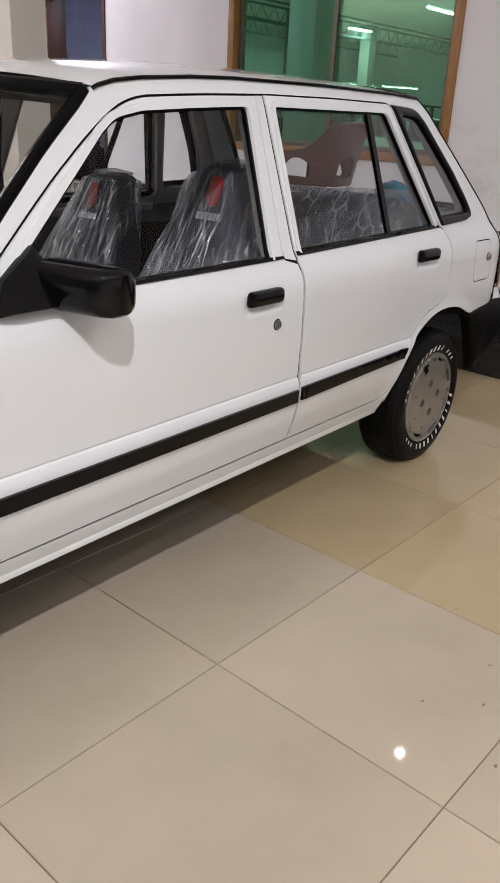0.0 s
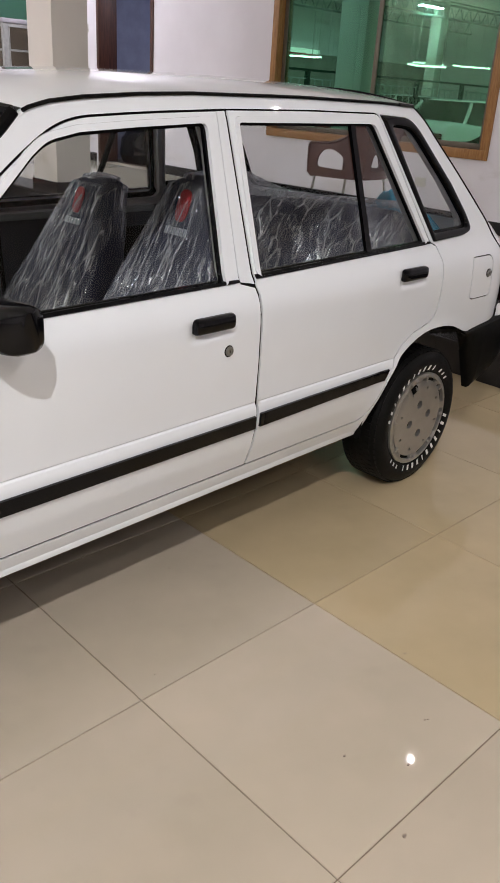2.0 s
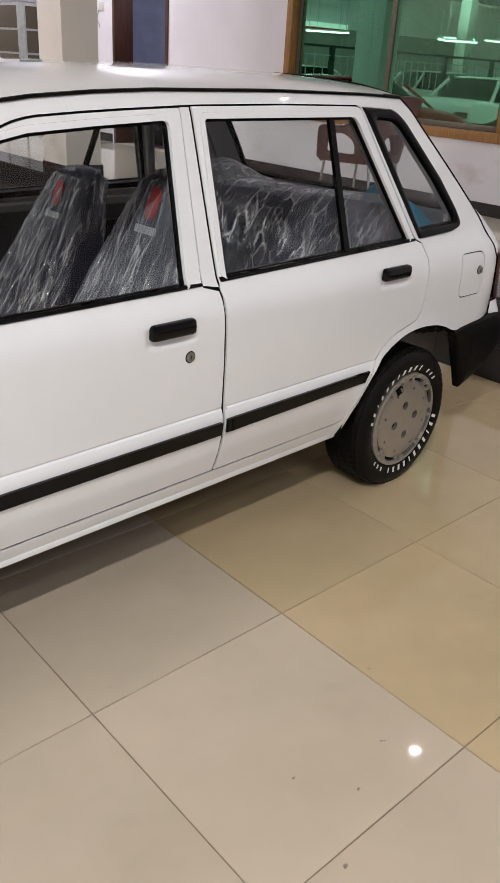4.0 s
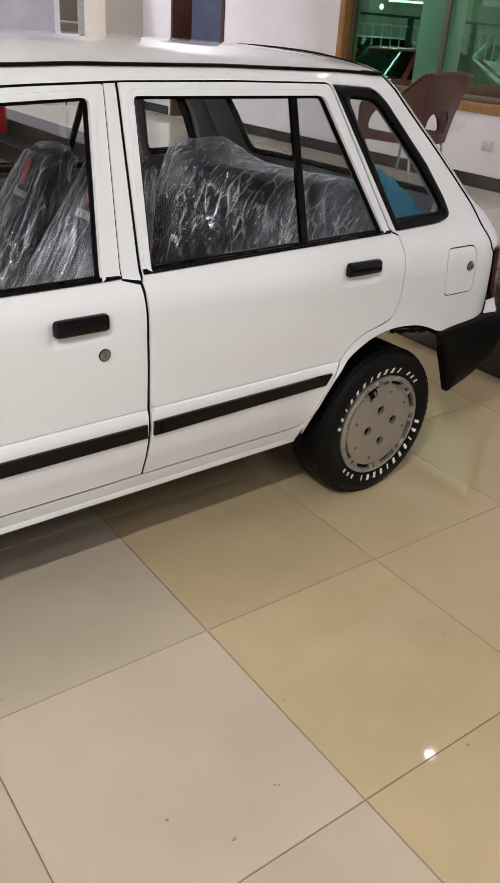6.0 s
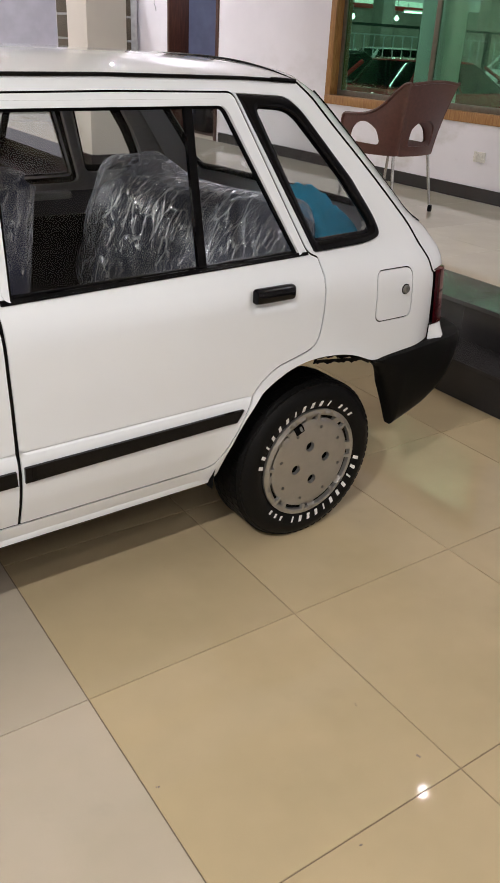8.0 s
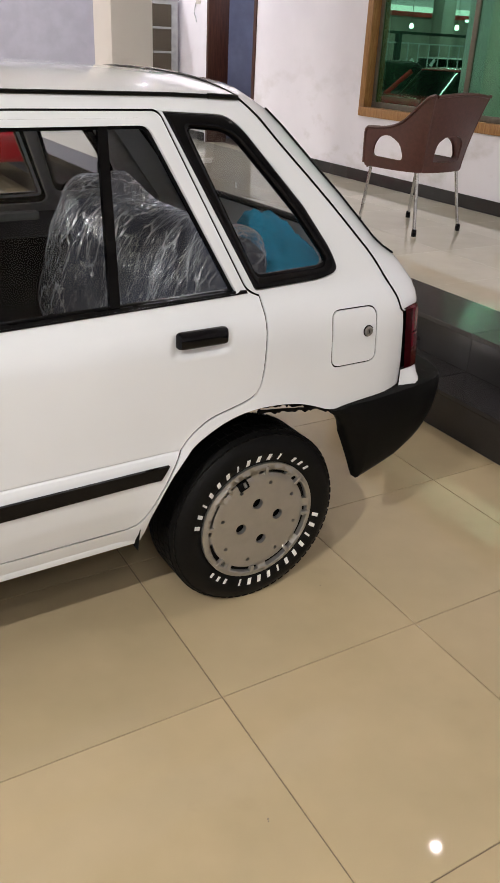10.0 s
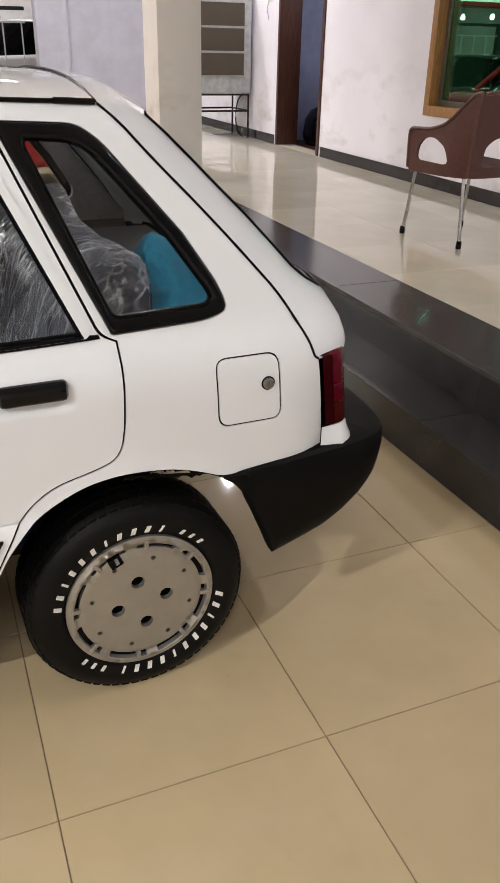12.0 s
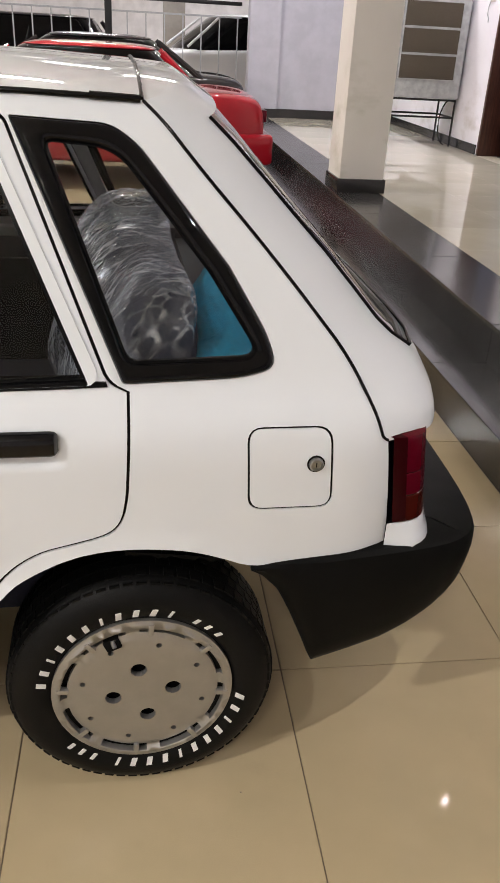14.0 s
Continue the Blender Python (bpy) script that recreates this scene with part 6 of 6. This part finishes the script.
# ---- parked cars and the railing ----
def parked_car(name, m, body, label, tail=0.0, length=4.2, width=1.66, belt=0.86, deck=0.90, bonnet=0.86, roof_z=1.24, g0=-0.60, r0=-1.02, r1=-2.25, g1=-3.0, wheel_x=(-0.90, -3.38), wr=0.29):
    t = thing(name, m, label, "car", "parked cars")
    h = width / 2
    st = []
    for x, zt, w, zb in ((0.0, 0.62, 0.90, 0.34), (-0.03, 0.80, 0.95, 0.28), (-0.10, deck - 0.02, 0.98, 0.25), (g0 + 0.08, deck, 1.0, 0.22), (g0 - 0.3, belt + 0.02, 1.0, 0.21), ((g0 + g1) / 2, belt, 1.0, 0.21), (g1, bonnet + 0.02, 1.0, 0.21),
                         (g1 - 0.5, bonnet - 0.05, 0.985, 0.22), (-length + 0.12, bonnet - 0.16, 0.95, 0.26), (-length, 0.55, 0.88, 0.34)):
        ww = h * w
        prof = [(-ww * 0.90, zb), (-ww * 0.985, zb + 0.10), (-ww, 0.50 if zt > 0.55 else zt - 0.04), (-ww * 0.985, zt - 0.07), (-ww * 0.93, zt - 0.015), (-ww * 0.80, zt + 0.008), (-ww * 0.4, zt + 0.02)]
        ring = [(x, y, z) for y, z in prof] + [(x, -y, z) for y, z in prof[::-1]]
        st.append(ring)
    def rounder(ob):
        mod = ob.modifiers.new("round", "SUBSURF")
        mod.levels = mod.render_levels = 2
        return ob
    rounder(part("body", loft(st), body, t, smooth=180))
    # glasshouse
    def ringg(xa, xb, w, z, n=6):
        pts = []
        for k in range(n + 1):
            pts.append((xa + (xb - xa) * k / n, -w * (1 - 0.04 * abs(2 * k / n - 1) ** 3), z))
        return pts + [(x, -y, zz2) for x, y, zz2 in pts[::-1]]
    levels = []
    for f in (-0.45, -0.25, 0.0, 0.35, 0.7, 0.95, 1.0):
        z = belt + (roof_z - 0.035 - belt) * f
        levels.append(ringg(g0 + (r0 - g0) * f, g1 + (r1 - g1) * f, h * (0.90 - 0.17 * f), z))
    rounder(part("glasshouse", loft(levels), M_GLOSSBLACK, t, "dark tinted windows", smooth=180))
    crown = [ringg(r0 + 0.03 - d, r1 - 0.03 + d, h * w, z) for d, w, z in ((0.0, 0.742, roof_z - 0.055), (0.01, 0.738, roof_z - 0.04), (0.06, 0.715, roof_z - 0.024), (0.15, 0.66, roof_z - 0.010), (0.30, 0.52, roof_z - 0.002), (0.45, 0.34, roof_z))]
    rounder(part("roof", loft(crown), body, t, smooth=180))
    for s in (-1, 1):
        for xa, xb, wdt in ((g0, r0, 0.045), (g1, r1, 0.03), ((g0 + g1) / 2 + 0.05, (r0 + r1) / 2 + 0.05, 0.02)):
            part("pillar", tube([(xa, s * h * 0.905, belt - 0.02), (xa + (xb - xa) * 0.5, s * h * 0.805, (belt + roof_z) / 2 - 0.02), (xb + (xa - xb) * 0.12, s * h * 0.715, roof_z - 0.075)], wdt * 0.8, 8), body, t)
        for wx in wheel_x:
            y = s * (h - 0.085)
            w = part("wheel", lathe([(0.19, -0.085 * s), (0.20, -0.09 * s), (wr - 0.03, -0.10 * s), (wr, -0.07 * s), (wr, 0.07 * s), (wr - 0.04, 0.09 * s), (0.19, 0.06 * s)][::1], 36, "y", (wx, y * 1.0 + 0, wr)), M_TYRE, t)
            bm = lathe([(0.205, 0.0), (0.195, 0.014), (0.175, 0.010), (0.165, -0.03)], 32, "y", (0, 0, 0))
            for k in range(8):
                b = box(-0.012, -0.012, 0.03, 0.012, 0.012, 0.19, 0.004)
                b.transform(Matrix.Rotation(2 * math.pi * k / 8, 4, "Y"))
                merge(bm, b)
            merge(bm, lathe([(0.0, 0.014), (0.045, 0.012), (0.05, -0.01), (0.0, -0.01)], 16, "y"))
            bm.transform(Matrix.Translation((wx, s * (h + 0.004), wr)) @ Matrix.Diagonal((1, s, 1, 1)))
            part("alloy_rim", bm, M_STEEL, w, "silver alloy rim")
            part("wheel_disc", lathe([(0.0, 0.0), (0.20, 0.0), (0.20, 0.01), (0.0, 0.01)], 28, "y", (wx, s * (h - 0.02), wr)), M_DARK, w)
        part("tail_light", box(-0.10, min(s * h * 0.88, s * h * 0.52), 0.66, 0.012, max(s * h * 0.88, s * h * 0.52), 0.77, 0.02), M_REDLENS, t, "red tail light")
        part("headlamp", box(-length - 0.01, s * h * 0.80 - 0.16, 0.55, -length + 0.16, s * h * 0.80 + 0.10, 0.67, 0.02), M_CLEARLENS, t)
    part("rear_bumper", box(-0.35, -h * 1.01, 0.28, 0.07, h * 1.01, 0.56, 0.05, 3), body, t)
    part("front_bumper", box(-length - 0.07, -h * 0.98, 0.26, -length + 0.3, h * 0.98, 0.52, 0.05, 3), body, t)
    return t


parked_car("red_coupe", pose(2.66, 7.84, 0), M_RED, "glossy red coupe parked beside the black granite steps", roof_z=1.27)
parked_car("black_saloon", pose(2.78, 10.30, 0), M_BLACKPAINT, "glossy black saloon parked beyond the red coupe", length=4.4, width=1.70, belt=0.90, deck=0.93, roof_z=1.33, g0=-0.55, r0=-1.15, r1=-2.4, g1=-3.1)
parked_car("white_estate", pose(5.3, 16.2, 0, 0, 0, 12), M_SILVERPAINT, "white estate car parked in the yard", length=4.5, width=1.75, belt=1.18, deck=1.20, bonnet=1.1, roof_z=1.72, g0=-0.15, r0=-0.45, r1=-2.5, g1=-3.2, wheel_x=(-0.85, -3.5), wr=0.34)
parked_car("black_estate", pose(1.3, 14.6, 0, 0, 0, -6), M_BLACKPAINT, "black estate car parked behind the railing", length=4.5, width=1.75, belt=0.98, deck=1.02, bonnet=0.95, roof_z=1.55, g0=-0.2, r0=-0.6, r1=-2.5, g1=-3.2, wheel_x=(-0.85, -3.5), wr=0.33)
parked_car("white_saloon", pose(-3.4, 15.4, 0, 0, 0, 15), M_SILVERPAINT, "white saloon car parked in the yard", roof_z=1.40, belt=0.92, deck=0.98)
parked_car("grey_saloon", pose(-2.2, 8.4, 0, 0, 0, 4), M_SILVERPAINT, "pale saloon car parked in the showroom", roof_z=1.38, belt=0.92, deck=0.98)

parked_car("white_hatchback", pose(-8.2, 14.4, 0, 0, 0, 20), M_SILVERPAINT, "white hatchback parked in the yard", roof_z=1.45, belt=0.95, deck=1.0, g0=-0.25, r0=-0.7)
parked_car("dark_saloon", pose(-12.6, 14.2, 0, 0, 0, 10), M_BLACKPAINT, "dark saloon car parked in the yard", roof_z=1.40, belt=0.92, deck=0.98)

railing = thing("railing", pose(0, 12.25, 0), "black-topped metal railing with thin grey bars on a low kerb", "railing")
part("kerb", box(-22.0, -0.08, -0.012, 2.985, 0.08, 0.35, 0.01), M_GRANITE, railing)
part("top_rail", box(-22.0, -0.03, 1.765, 2.985, 0.03, 1.815, 0.006), M_BLACKIRON, railing)
part("mid_rail", box(-22.0, -0.012, 1.60, 2.985, 0.012, 1.625, 0.003), M_RAILBAR, railing)
part("low_rail", box(-22.0, -0.012, 0.45, 2.985, 0.012, 0.475, 0.003), M_RAILBAR, railing)
for k in range(92):
    x = 2.93 - k * 0.27
    if k % 8 == 7:
        part("post", box(x - 0.05, -0.05, 0.35, x + 0.05, 0.05, 2.6 if k == 7 else 1.765, 0.005), M_BLACKIRON, railing)
    else:
        part("bar", box(x - 0.009, -0.009, 0.475, x + 0.009, 0.009, 1.60), M_RAILBAR, railing)
for x in (-16.0, -11.5, -7.0, -2.6, 2.2, 6.4):
    c = thing("yard_column", pose(x, 17.6, 0), "brown-grey plastered column in the yard", "column", "yard columns", "structure")
    part("shaft", box(-0.22, -0.22, -0.012, 0.22, 0.22, 4.6, 0.01), M_YARDCOL, c)

# crumbs of dirt lying about on the tiles
rnd = random.Random(12)
bm = bmesh.new()
CRUMBS = ((0.464, -0.47, 0.005), (0.236, -0.418, 0.005), (0.322, -0.525, 0.005), (0.62, -0.296, 0.0035), (1.143, -0.525, 0.005), (0.894, -0.622, 0.005), (1.126, -0.338, 0.003), (0.39, 0.392, 0.003), (0.169, -0.626, 0.009), (0.325, -0.524, 0.005), (0.47, -0.474, 0.004), (0.077, 0.05, 0.003), (1.124, -0.343, 0.003), (1.145, -0.53, 0.005), (0.624, -0.298, 0.004), (2.699, 1.034, 0.005), (1.661, 0.257, 0.0025))
for x, y, r in CRUMBS:
    n = rnd.randint(7, 10)
    ring = [(x + r * 0.8 * math.cos(6.28 * k / n) * rnd.uniform(0.5, 1.3), y + r * 0.6 * math.sin(6.28 * k / n) * rnd.uniform(0.6, 1.3), 0.0) for k in range(n)]
    merge(bm, loft([ring, [(x + (a - x) * 0.5, y + (b - y) * 0.5, 0.0012) for a, b, _ in ring]]))
tagged(finish("dirt_crumbs", bm, M_DIRT), "small dark crumbs of dirt on the floor tiles", "dirt", kind="stuff")

# ---- floor tiles, last ----
def tile_mesh(w, d, material, gap=0.0013):
    bm = box(gap, gap, -0.012, w - gap, d - gap, 0.0)
    top = [e for e in bm.edges if all(abs(v.co.z) < 1e-6 for v in e.verts)]
    bmesh.ops.bevel(bm, geom=top, offset=gap * 0.9, segments=1, affect="EDGES")
    me = bpy.data.meshes.new("tile")
    bm.to_mesh(me)
    bm.free()
    me.materials.append(material)
    return me


T_GREY, T_IVORY, T_CREAM = (tile_mesh(TILE, TILE, m, g) for m, g in ((M_TILE_GREY, 0.0013), (M_TILE_IVORY, 0.0013), (M_TILE_CREAM, 0.0005)))
T_EDGE = tile_mesh(STEP_X - 4 * TILE, TILE, M_TILE_IVORY)
rest = {0: ([], []), 1: ([], [])}
for i in range(-34, 5):
    for j in range(-11, 37):
        near = -5 <= i and -4 <= j <= 11
        me = T_EDGE if i == 4 else (T_IVORY if i >= 1 else T_GREY)
        if i == 4 and j * TILE > GREY_Y:
            me = T_IVORY
        if near:
            ob = new("tile", me)
            ob.location = (i * TILE, j * TILE, 0)
            ob.parent = floor
        else:
            vs, fs = rest[1 if i >= 1 else 0]
            k = len(vs)
            off = Vector((i * TILE, j * TILE, 0))
            vs += [tuple(v.co + off) for v in me.vertices]
            fs += [tuple(k + q for q in p.vertices) for p in me.polygons]
for key, mat in ((0, M_TILE_GREY), (1, M_TILE_IVORY)):
    me = bpy.data.meshes.new("far_tiles")
    me.from_pydata(rest[key][0], [], rest[key][1])
    ob = finish_mesh("far_tiles", me, mat, floor)
    ob["kind"] = "stuff"
for i in range(3):
    for j in range(-5, 19):
        ob = new("tile", T_CREAM)
        ob.location = (BAND_X + 0.002 + i * TILE + (0.0), j * TILE - 0.1, PLAT)
        ob.parent = platform
